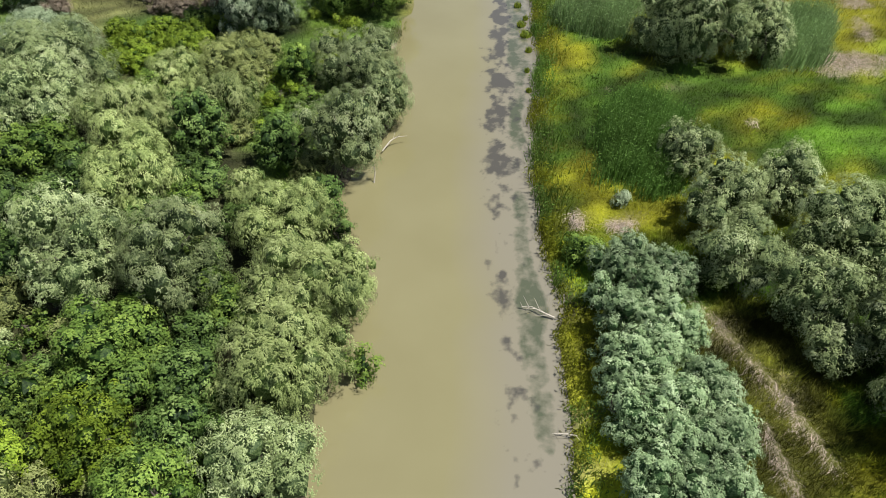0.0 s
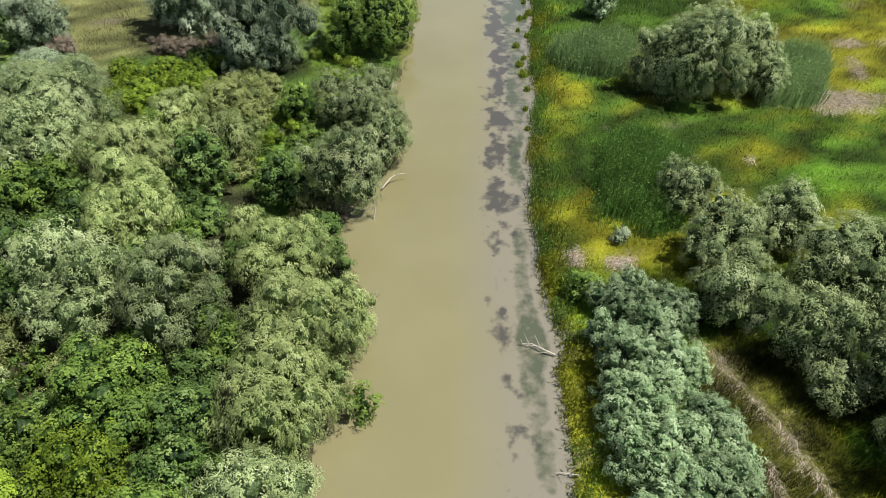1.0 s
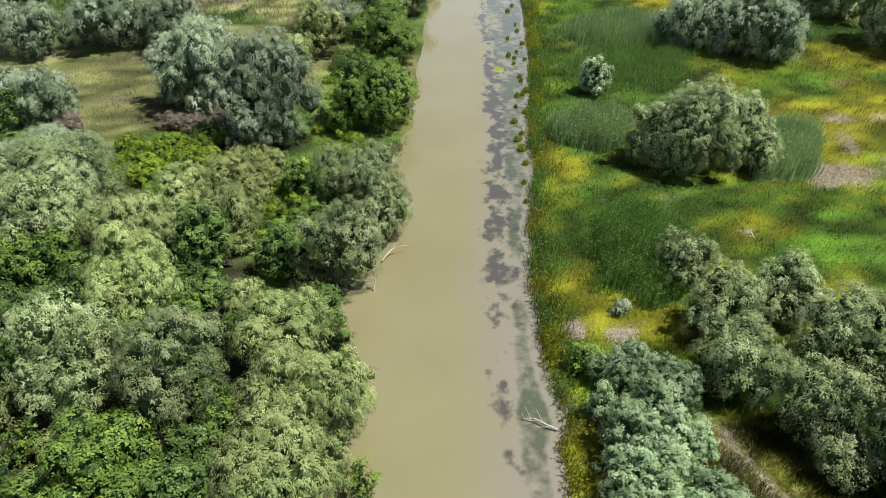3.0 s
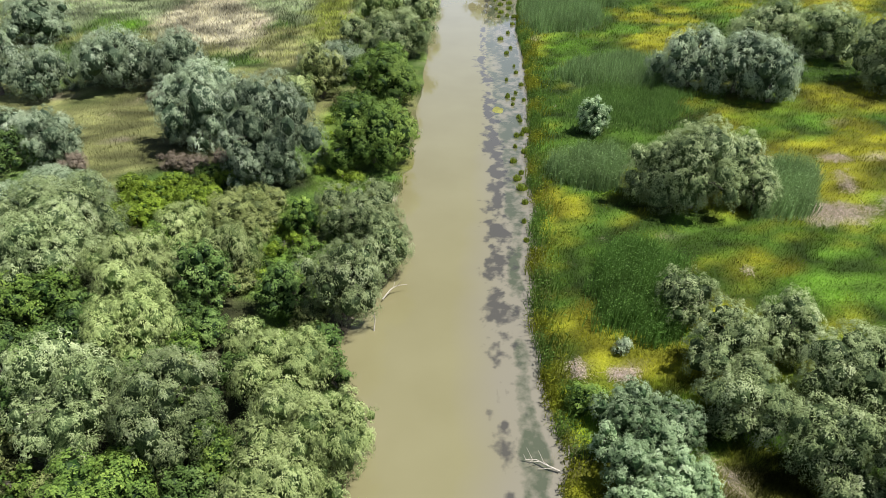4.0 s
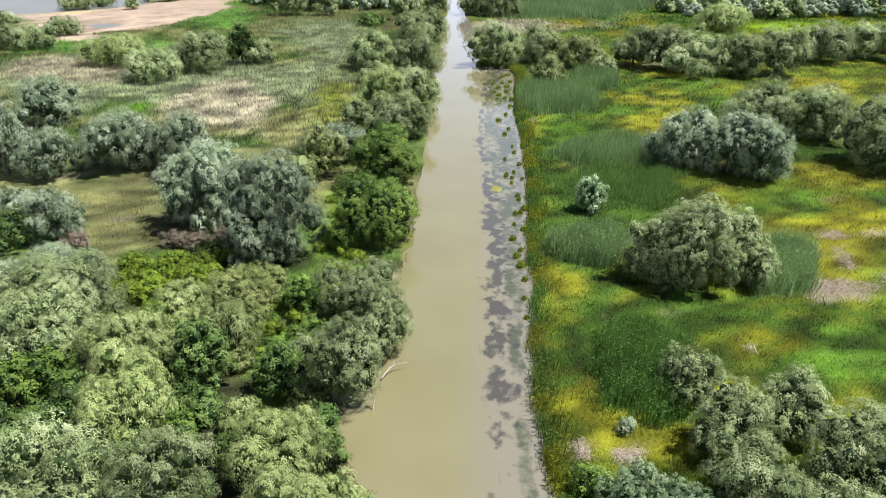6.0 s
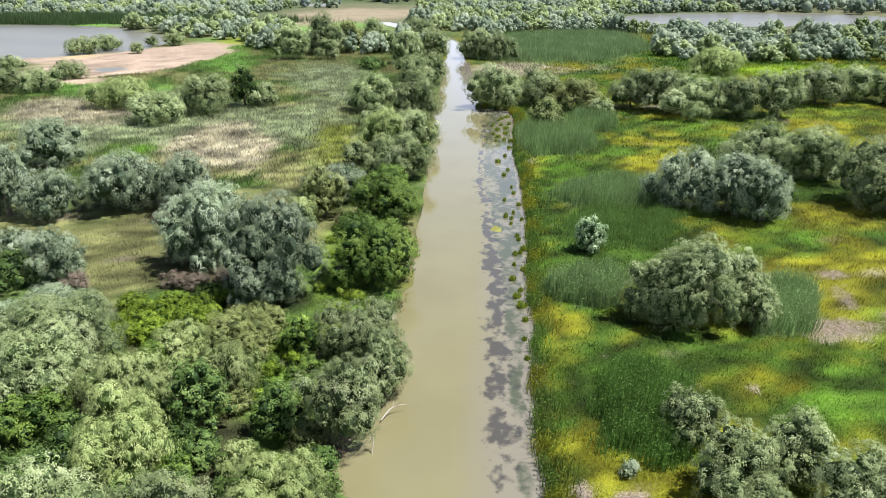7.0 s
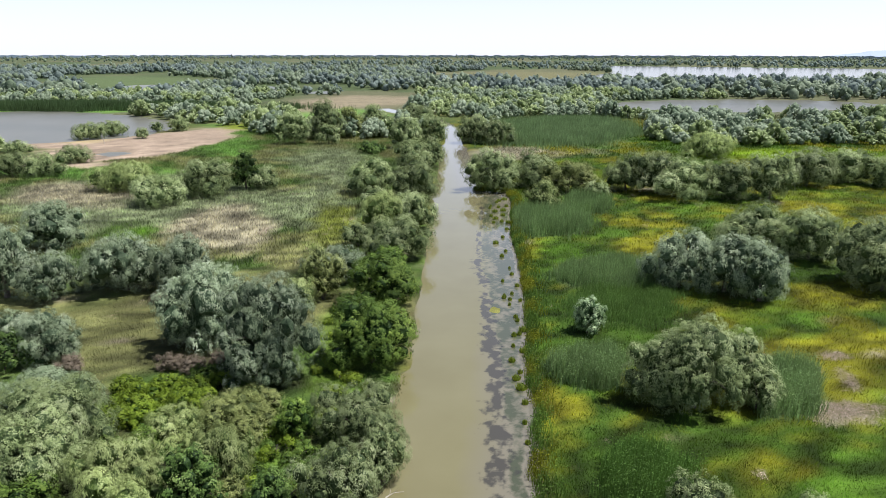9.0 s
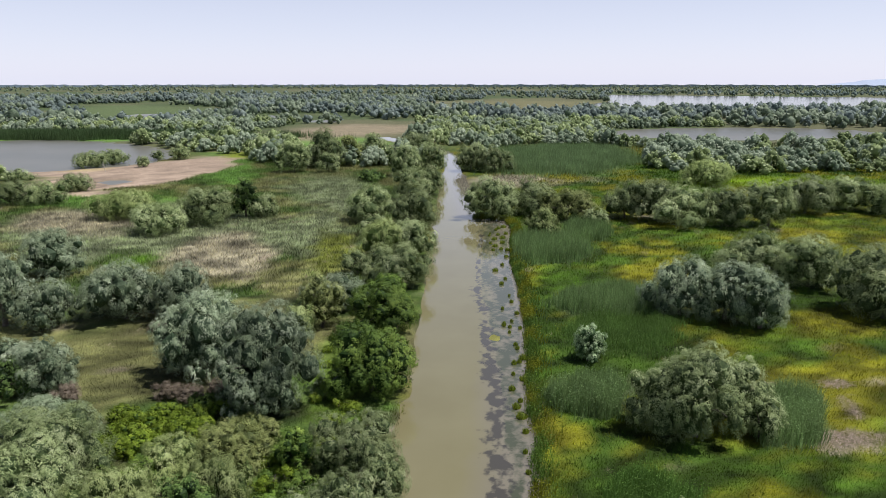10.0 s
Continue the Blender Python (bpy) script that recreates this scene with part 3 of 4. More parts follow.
def plant(kind, x, y, R, h, group, seed, leaves=1.0, big=1.0):
    """One tree or bush of its own: a trunk with limbs, and a crown."""
    name, label, category = WORDS[kind]
    if h < 2.6 and category == "tree":
        name, label, category = "bush", label.replace("willow", "willow bush").replace(" tree", " bush"), "bush"
    beside = [(ox - x, oy - y, oR, oh) for bed in BEDS.values() for _, ox, oy, oR, oh in bed if 0.3 < math.hypot(ox - x, oy - y) < R + oR]
    crown, mid, rad = crown_mesh("crown", kind, R, h, seed, leaves, big, beside)
    thing = new(name)
    thing.location = (x, y, float(ground_z(np.array([x]), np.array([y]))[0]) if wetness(np.array([x]), np.array([y]))[0] < 0 else -0.3)
    tagged(thing, label + " " + PLACE[group], category, group=group.lower().replace("_", " ") + " plants")
    trunk = new("trunk", trunk_mesh("trunk", R, h, mid, seed, 1 if kind in "skgwd" and h > 5 else 3))
    leafage = new("crown", crown)
    trunk.parent = leafage.parent = thing
    return thing


# kind, x, y, crown radius, height
LEFT_COPSE = [
    ('s', -23.3, 33.3, 3.8, 8.1), ('s', -17.6, 33.3, 3.7, 7.7), ('w', -10.9, 38.0, 3.6, 5.5), ('w', -8.8, 31.1, 3.7, 5.6), ('w', -6.1, 32.9, 1.8, 5.5),
    ('w', -8.8, 25.3, 3.9, 6.1), ('s', -9.1, 19.7, 3.2, 4.9), ('g', -18.9, 25.9, 3.9, 5.2), ('d', -14.5, 24.6, 2.1, 4.4), ('g', -24.7, 22.9, 2.9, 4.9),
    ('y', -18.9, 21.2, 2.9, 4.5), ('d', -13.9, 21.4, 2.4, 3.9), ('y', -22.4, 18.4, 2.4, 5.9), ('g', -14.9, 18.1, 2.8, 4.0), ('o', -28.3, 30.7, 2.6, 3.1),
    ('s', -27.4, 26.6, 2.1, 3.7), ('o', -20.8, 17.2, 1.9, 4.7), ('g', -32.2, 46.7, 3.3, 4.6), ('d', -30.0, 36.8, 2.5, 7.1),
    ('d', -28.4, 36.7, 2.7, 5.6), ('d', -27.2, 40.8, 2.3, 5.0), ('d', -27.6, 33.9, 2.4, 4.6), ('g', -4.9, 26.9, 1.1, 2.2), ('g', -13.2, 30.4, 1.4, 3.0), ('g', -14.8, 32.6, 1.3, 3.4), ('d', -14.7, 28.4, 1.6, 3.0), ('d', -21.8, 29.7, 1.5, 2.4),
]
LEFT_COPSE_FAR = [
    ('s', -33.3, 50.7, 4.9, 7.6), ('s', -34.4, 56.5, 5.1, 8.6), ('w', -25.8, 50.4, 4.0, 6.1), ('w', -23.4, 43.0, 3.9, 5.9), ('d', -19.5, 48.8, 2.3, 6.5),
    ('w', -18.5, 53.5, 2.5, 5.6), ('w', -24.8, 60.2, 3.0, 3.4), ('y', -32.3, 62.7, 2.0, 2.1), ('y', -30.4, 66.0, 2.2, 2.7), ('y', -25.7, 65.6, 2.8, 2.5),
    ('o', -20.0, 62.7, 3.9, 3.4), ('g', -26.0, 72.1, 1.5, 2.2), ('s', -8.1, 47.2, 3.0, 8.2), ('s', -7.6, 60.1, 4.0, 5.9), ('s', -5.1, 53.7, 2.2, 5.4),
    ('d', -13.0, 48.1, 2.3, 4.6), ('w', -15.0, 42.9, 1.8, 2.7), ('w', -11.8, 49.1, 0.9, 2.8), ('d', -35.2, 41.4, 2.5, 6.4), ('g', -13.6, 60.5, 1.8, 4.2),
    ('y', -33.5, 62.5, 1.6, 1.8), ('y', -33.5, 69.9, 1.5, 1.8), ('y', -29.2, 70.1, 1.7, 2.0), ('y', -29.2, 63.3, 1.7, 2.2), ('y', -27.9, 65.5, 1.6, 2.0), ('y', -25.8, 68.8, 1.5, 2.0), ('y', -23.9, 71.5, 1.2, 1.8), ('y', -34.5, 60.9, 1.3, 1.8), ('y', -32.7, 65.6, 1.4, 1.8), ('o', -18.1, 60.5, 1.8, 2.6), ('o', -17.6, 66.2, 1.7, 2.4),
]
LEFT_MEADOW = [
    ('k', -64.1, 100.6, 4.3, 12.9), ('k', -71.7, 128.5, 5.9, 8.9), ('k', -57.0, 99.9, 4.0, 7.9), ('k', -47.9, 104.0, 5.9, 9.2), ('k', -39.5, 103.7, 4.8, 8.6),
    ('k', -29.0, 82.6, 5.6, 11.0), ('k', -19.3, 73.7, 5.2, 12.8), ('k', -54.2, 83.9, 2.3, 4.2), ('k', -46.4, 78.8, 4.1, 5.7), ('k', -38.9, 64.1, 5.9, 4.9),
    ('o', -17.9, 100.4, 3.5, 7.7), ('k', -16.9, 109.2, 4.9, 5.6), ('g', -8.5, 97.5, 5.5, 7.7), ('g', -8.3, 78.0, 5.4, 8.4), ('w', -20.0, 94.8, 2.3, 5.4),
    ('k', -45.3, 78.5, 2.6, 3.1), ('d', -49.4, 75.5, 2.5, 4.4), ('k', -19.9, 71.8, 3.4, 6.6), ('k', -32.3, 83.5, 2.6, 6.0),
]
LEFT_BANK = [
    ('s', -16.1, 129.9, 3.2, 4.7), ('s', -7.2, 121.1, 5.5, 7.6), ('w', -12.0, 140.7, 5.2, 8.6), ('s', -6.1, 142.5, 4.7, 8.2), ('s', -7.0, 172.5, 5.9, 10.3),
    ('s', -19.3, 182.5, 6.3, 8.8), ('s', -9.4, 215.6, 6.9, 9.4), ('s', -4.3, 224.7, 5.3, 9.8), ('s', -13.7, 272.2, 6.4, 12.1), ('s', -4.5, 280.4, 6.2, 12.5),
    ('s', -13.7, 358.8, 9.7, 10.2), ('s', -15.8, 165.2, 3.3, 4.8), ('g', -9.3, 108.1, 3.5, 6.2),
]
LEFT_MIDDLE = [
    ('s', -67.6, 167.6, 6.6, 7.3), ('s', -59.5, 180.0, 7.1, 9.9), ('d', -51.9, 187.6, 3.6, 10.7), ('s', -47.7, 188.4, 4.5, 5.7), ('w', -83.2, 186.0, 8.1, 7.0),
    ('s', -124.0, 206.0, 5.7, 7.1), ('s', -116.1, 208.1, 5.7, 6.6), ('s', -120.4, 233.7, 5.7, 5.1), ('s', -152.5, 258.2, 4.7, 3.7), ('s', -148.1, 303.5, 7.1, 5.8),
    ('s', -144.1, 316.8, 6.8, 5.8), ('s', -125.0, 301.0, 2.5, 4.2), ('s', -130.9, 332.3, 3.0, 4.3), ('s', -120.3, 331.4, 4.9, 6.4), ('d', -25.7, 258.5, 4.6, 3.6),
    ('s', -58.1, 283.6, 6.1, 12.2), ('s', -49.0, 299.1, 7.0, 16.1), ('s', -44.7, 282.7, 5.0, 7.9), ('o', -41.4, 318.5, 5.6, 13.1), ('s', -32.1, 331.6, 7.7, 12.0),
]
RIGHT_MEADOW = [
    ('s', 22.1, 68.4, 3.7, 7.1), ('s', 25.5, 67.0, 4.4, 9.8), ('s', 30.4, 68.6, 2.8, 8.3), ('s', 32.0, 66.8, 2.4, 4.9), ('t', 18.8, 87.4, 2.2, 4.8),
    ('k', 36.3, 106.1, 5.2, 9.0), ('k', 42.4, 103.7, 5.5, 9.9), ('k', 46.1, 99.8, 4.3, 9.2), ('s', 57.7, 129.5, 7.0, 7.3), ('s', 63.6, 121.3, 5.6, 9.0),
    ('s', 65.9, 108.8, 5.1, 10.7), ('s', 66.6, 104.2, 5.1, 8.1), ('k', 13.6, 43.2, 0.7, 1.1), ('g', 9.8, 37.1, 1.3, 1.9),
]
RIGHT_BAND = [
    ('s', 19.2, 46.8, 2.6, 5.0), ('s', 20.5, 41.1, 2.8, 5.8), ('s', 25.3, 42.9, 2.8, 5.6), ('s', 19.9, 35.5, 3.4, 5.2), ('s', 26.6, 36.3, 3.6, 7.1),
    ('s', 29.5, 36.0, 3.2, 7.2), ('s', 23.2, 30.8, 2.6, 6.5), ('s', 27.1, 27.6, 3.3, 7.8), ('s', 27.0, 22.4, 3.0, 7.6), ('s', 23.5, 28.1, 2.0, 3.5),
    ('s', 31.5, 29.8, 2.7, 6.8),
]
THICKET = [
    ('t', 12.1, 35.2, 1.9, 3.3), ('t', 14.7, 34.2, 1.8, 3.3), ('t', 11.2, 30.3, 1.9, 3.6), ('t', 14.4, 29.2, 1.9, 3.4), ('t', 11.1, 26.1, 1.9, 3.6),
    ('t', 15.0, 24.8, 2.1, 3.3), ('t', 10.9, 22.7, 1.8, 3.3), ('t', 14.5, 20.7, 2.4, 3.6), ('t', 10.7, 18.8, 1.8, 3.8), ('t', 14.2, 17.7, 1.9, 4.0),
    ('t', 13.3, 32.4, 1.8, 3.3), ('t', 12.8, 27.7, 1.8, 3.5), ('t', 13.1, 23.6, 1.7, 3.5), ('t', 12.4, 20.7, 1.7, 3.6), ('t', 13.0, 36.6, 1.3, 2.6), ('t', 15.9, 22.4, 1.5, 2.9),
    ('t', 12.2, 18.0, 1.6, 3.6), ('t', 10.4, 32.4, 1.2, 2.8), ('t', 10.2, 28.2, 1.2, 2.8), ('t', 10.0, 24.4, 1.2, 2.7),
]
RIGHT_FAR = [
    ('s', 12.8, 187.9, 7.4, 10.7), ('s', 24.9, 191.4, 7.9, 8.7), ('o', 32.4, 182.0, 7.5, 9.0), ('w', 22.5, 161.7, 4.2, 6.7), ('s', 38.1, 177.0, 3.3, 4.0),
    ('s', 47.6, 186.5, 5.9, 9.4), ('s', 54.7, 182.5, 6.5, 11.3), ('s', 59.7, 176.7, 8.0, 9.6), ('s', 70.7, 175.1, 6.2, 10.9), ('s', 80.2, 174.9, 6.0, 11.7),
    ('w', 91.2, 249.5, 9.3, 7.5), ('s', 98.1, 193.1, 8.0, 10.8), ('s', 112.4, 198.5, 7.4, 9.6), ('s', 120.5, 192.3, 7.2, 7.6), ('s', 11.0, 289.2, 6.2, 10.5),
    ('s', 20.3, 284.1, 6.6, 11.0),
]

BEDS = {"LEFT_COPSE": LEFT_COPSE, "LEFT_COPSE_FAR": LEFT_COPSE_FAR, "LEFT_MEADOW": LEFT_MEADOW, "LEFT_BANK": LEFT_BANK, "LEFT_MIDDLE": LEFT_MIDDLE,
        "RIGHT_MEADOW": RIGHT_MEADOW, "RIGHT_BAND": RIGHT_BAND, "THICKET": THICKET, "RIGHT_FAR": RIGHT_FAR}
seed = 100
for group, bed in BEDS.items():
    for kind, x, y, R, h in bed:
        seed += 1
        away = math.hypot(x, y, EYE_HEIGHT)
        big = max(1.0, min(away / 78.0, 2.5))        # coarser sprays on trees that stay far away
        plant(kind, x, y, R, h, group, seed, 1.0, big)


# ---- undergrowth in the copse ----
def thicken(beds, count, kinds, low, high, tall, group, seed):
    """Low bushes that fill the gaps between the trees."""
    r, done = np.random.default_rng(seed), []
    trees = [t for bed in (LEFT_COPSE, LEFT_COPSE_FAR, RIGHT_BAND, LEFT_MEADOW) for t in bed]
    for _ in range(4000):
        if len(done) >= count:
            break
        e = beds[r.integers(len(beds))]
        x, y = e[0] + r.uniform(-1, 1) * e[2], e[1] + r.uniform(-1, 1) * e[3]
        x += e[4] * (y - e[1])
        if inside(np.array([x]), np.array([y]), e, 0.1)[0] < 0.05 or wetness(np.array([x]), np.array([y]))[0] > -0.8:
            continue
        if any(math.hypot(x - t[1], y - t[2]) < t[3] * 0.7 for t in trees) or any(math.hypot(x - a, y - b) < 1.3 for a, b in done):
            continue
        done.append((x, y))
        plant(kinds[r.integers(len(kinds))], round(x, 1), round(y, 1), r.uniform(low, high), r.uniform(*tall), group, seed * 50 + len(done))


thicken(COPSE[:3], 46, "dddgo", 0.9, 1.7, (1.2, 2.6), "LEFT_COPSE", 31)
thicken([(-9.5, 58, 3.5, 20, -0.08), (-14, 56, 4, 9, -0.2)], 44, "gyydo", 0.5, 1.2, (0.5, 1.4), "LEFT_COPSE_FAR", 32)
thicken([(-12.5, 80, 3.6, 17, -0.08), (-10, 66, 3, 8, 0)], 30, "gyyyd", 0.45, 1.0, (0.4, 1.1), "LEFT_MEADOW", 33)
for x, y, R, h in ((-31.0, 76.0, 1.8, 1.7), (-28.2, 75.0, 1.6, 1.9), (-26.0, 77.5, 1.4, 1.7), (-42.6, 76.0, 1.5, 1.6), (-41.0, 99.0, 1.6, 1.2)):
    plant("r", x, y, R, h, "LEFT_MEADOW", int(y * 7 - x))


# ---- far woods ----
def low_tree(seed, lobes, leaves):
    """A small far tree of unit radius, all clumps joined."""
    r = np.random.default_rng(seed)
    V, T, F, at, mids, rads = [], [], [], 0, [], []
    bv, bf = BALL[1]
    for k in range(lobes):
        a, up = k * 2.4 + r.uniform(0, 1), 1.0 - 0.9 * (k + r.uniform(0, 0.6)) / lobes
        flat = math.sqrt(max(1 - up * up, 0.02)) * 0.72 + r.normal(0, 0.05)
        q = r.uniform(0.24, 0.42) * (1.0 if lobes > 5 else 1.35)
        m = np.array((math.cos(a) * flat, math.sin(a) * flat, up * 0.82 + 0.1))
        V.append(bv * (1 + r.normal(0, 0.12, (len(bv), 1))) * q * 0.86 + m)
        F.append(bf + at)
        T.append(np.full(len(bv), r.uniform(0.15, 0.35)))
        mids.append(m)
        rads.append(q)
        at += len(bv)
    V, F, T = np.concatenate(V), np.concatenate(F), np.concatenate(T)
    if leaves:
        n = leaves
        own = r.integers(0, lobes, n)
        d = r.normal(size=(n, 3))
        d[:, 2] = np.abs(d[:, 2]) * 0.9 - 0.25
        d /= np.linalg.norm(d, axis=1, keepdims=True)
        p = np.array(mids)[own] + d * np.array(rads)[own][:, None] * r.uniform(0.85, 1.15, (n, 1))
        nrm = d * 0.6 + np.array((0, 0, 0.5)) + r.normal(0, 0.25, (n, 3))
        side = np.cross(nrm, r.normal(size=(n, 3)))
        side /= np.linalg.norm(side, axis=1, keepdims=True) + 1e-6
        along = np.cross(nrm, side)
        along /= np.linalg.norm(along, axis=1, keepdims=True) + 1e-6
        L = (0.11 if lobes > 5 else 0.2) * r.uniform(0.7, 1.4, (n, 1))
        tri = np.stack([p - along * L * 0.6 - side * L * 0.6, p - along * L * 0.4 + side * L * 0.7, p + along * L], 1).reshape(-1, 3)
        F = np.concatenate([F, np.arange(3 * n).reshape(-1, 3) + len(V)])
        V = np.concatenate([V, tri])
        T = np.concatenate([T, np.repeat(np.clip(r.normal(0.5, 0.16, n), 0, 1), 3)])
    return V, F, T


OPEN = [((-75, 175, 75, 80, -0.45)), ((-124, 290, 60, 80, -0.42)), ((-60, 440, 34, 110, -0.15)), ((-70, 510, 62, 105, 0.2)), ((-290, 700, 50, 110, -0.35)), ((-165, 690, 22, 85, -0.2)), ((55, 335, 42, 70, 0.18)),
        ((120, 258, 60, 20, 0.9)), ((120, 1130, 160, 370, 0.1)), ((-370, 890, 125, 200, -0.4)), ((-120, 1700, 260, 260, 0.0)), ((350, 2600, 300, 500, 0)), ((-900, 1900, 260, 400, 0)), ((-500, 2700, 380, 500, 0)), ((205, 490, 98, 100, 0.4)), ((-250, 452, 150, 30, -0.2)), ((-130, 1250, 170, 50, 0)), ((60, 215, 60, 45, 0.3)), ((-38, 242, 24, 56, -0.15))]


def wooded(x, y, seed):
    """Where the far woods stand."""
    ok = (wetness(x, y) < -5) & (rough_noise(x, y, 110.0, seed) > 0.40) & (rough_noise(x, y, 420.0, seed + 4) > 0.40)
    for e in OPEN:
        ok &= inside(x, y, e, 0.3, 13) < 0.02
    return ok


def wood(name, label, near, far, spacing, lobes, leaves, low, high, kinds, variants=6, spread=0.62, rows=0.0):
    """Woods between two distances: one joined mesh a leaf colour."""
    r = np.random.default_rng(int(near))
    n = int(far * 1.3 / spacing)
    gx, gy = np.meshgrid(np.arange(-n, n) * spacing * 0.5, np.arange(near * 0.75, far, rows or spacing))
    gx, gy = gx.ravel()[::2] + r.uniform(-0.45, 0.45, gx.size // 2) * spacing, gy.ravel()[::2] + r.uniform(-0.45, 0.45, gx.size // 2) * (rows or spacing)
    dist = np.hypot(gx, gy)
    ok = (dist > near) & (dist < far) & (np.abs(gx) < gy * spread + 40)
    gx, gy = gx[ok], gy[ok]
    ok = wooded(gx, gy, 51)
    gx, gy = gx[ok], gy[ok]
    models = [low_tree(1000 + k, lobes, leaves) for k in range(variants)]
    kind_of = np.where(rough_noise(gx, gy, 60.0, 61) + r.normal(0, 0.12, len(gx)) > 0.5, 0, 1)
    for k, kind in enumerate(kinds):
        pick = np.where(kind_of == k)[0]
        V, F, T, at = [], [], [], 0
        for v in range(variants):
            mine = pick[v::variants]
            if not len(mine):
                continue
            mv, mf, mt = models[v]
            R, hh, a = r.uniform(low, high, len(mine)), r.uniform(0.8, 1.5, len(mine)), r.uniform(0, 6.28, len(mine))
            c, s = np.cos(a)[:, None], np.sin(a)[:, None]
            X = (mv[None, :, 0] * c - mv[None, :, 1] * s) * R[:, None] + gx[mine][:, None]
            Y = (mv[None, :, 0] * s + mv[None, :, 1] * c) * R[:, None] + gy[mine][:, None]
            Z = mv[None, :, 2] * (R * hh)[:, None]
            V.append(np.stack([X, Y, Z], -1).reshape(-1, 3))
            F.append((mf[None] + (np.arange(len(mine)) * len(mv))[:, None, None]).reshape(-1, 3) + at)
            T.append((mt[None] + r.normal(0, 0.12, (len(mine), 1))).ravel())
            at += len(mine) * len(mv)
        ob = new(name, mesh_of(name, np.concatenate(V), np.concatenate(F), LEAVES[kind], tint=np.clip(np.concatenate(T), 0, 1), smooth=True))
        tagged(ob, label, "woods", kind="stuff")


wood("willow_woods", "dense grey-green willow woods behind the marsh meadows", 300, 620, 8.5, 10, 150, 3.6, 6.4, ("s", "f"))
wood("far_woods", "far willow woods tinted hazy grey-green between lakes and reed beds", 620, 1500, 13.0, 4, 30, 5.0, 8.5, ("f", "b"))


wood("distant_woods", "distant woods tinted haze blue-green with clearings under the horizon", 1500, 2500, 22.0, 3, 12, 6.0, 9.0, ("f", "b"), rows=60.0, spread=0.7)
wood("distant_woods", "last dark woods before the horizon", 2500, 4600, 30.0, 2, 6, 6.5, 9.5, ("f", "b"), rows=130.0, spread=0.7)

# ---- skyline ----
skyline_material, rn, rlinks, rb = material("haze_tinted_skyline_woods", 1.0, 0.0)
# blue-grey base colour carries the haze over the far woods
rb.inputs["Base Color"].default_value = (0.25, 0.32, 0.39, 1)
ang = np.linspace(-180, 180, 1441)
rad_m = 4650.0
top = 8 + 6.0 * soft_noise(ang * 9, ang * 0, 1.0, 71) + 3 * soft_noise(ang * 33, ang * 0, 1.0, 72)
sx, sy = np.sin(np.radians(ang)) * rad_m, np.cos(np.radians(ang)) * rad_m
V = np.concatenate([np.stack([sx, sy, sx * 0 - 2], 1), np.stack([sx, sy, top], 1), np.stack([sx * 1.03, sy * 1.03, top * 0 - 2], 1)])
n = len(ang)
i = np.arange(n - 1)
F = np.concatenate([np.stack([i, i + 1, i + 1 + n], 1), np.stack([i, i + 1 + n, i + n], 1), np.stack([i + n, i + 1 + n, i + 1 + 2 * n], 1), np.stack([i + n, i + 1 + 2 * n, i + 2 * n], 1)])
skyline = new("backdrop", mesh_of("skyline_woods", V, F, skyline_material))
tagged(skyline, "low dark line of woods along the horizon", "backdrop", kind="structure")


# a far ridge, its haze painted into the pale blue base colour
hx = np.linspace(2250, 3500, 60)
hz = 34 * np.exp(-((hx - 2780) / 260) ** 2) + 26 * np.exp(-((hx - 3150) / 330) ** 2) + 5 * soft_noise(hx, hx * 0, 60.0, 73) * step(2300, 2450, hx)
V = np.concatenate([np.stack([hx, hx * 0 + 4660 - 0.3 * hz, hx * 0 - 2], 1), np.stack([hx, hx * 0 + 4760, hz], 1), np.stack([hx, hx * 0 + 4900, hx * 0 - 2], 1)])
n = len(hx)
i = np.arange(n - 1)
F = np.concatenate([np.stack([i, i + 1, i + 1 + n], 1), np.stack([i, i + 1 + n, i + n], 1), np.stack([i + n, i + 1 + n, i + 1 + 2 * n], 1), np.stack([i + n, i + 1 + 2 * n, i + 2 * n], 1)])
ridge_material, rn, rlinks, rb = material("haze_blue_ridge", 1.0, 0.0)
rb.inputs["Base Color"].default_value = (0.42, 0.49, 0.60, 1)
tagged(new("backdrop", mesh_of("far_ridge", V, F, ridge_material, smooth=True)), "hills painted pale haze blue far beyond the lake", "backdrop", kind="structure")


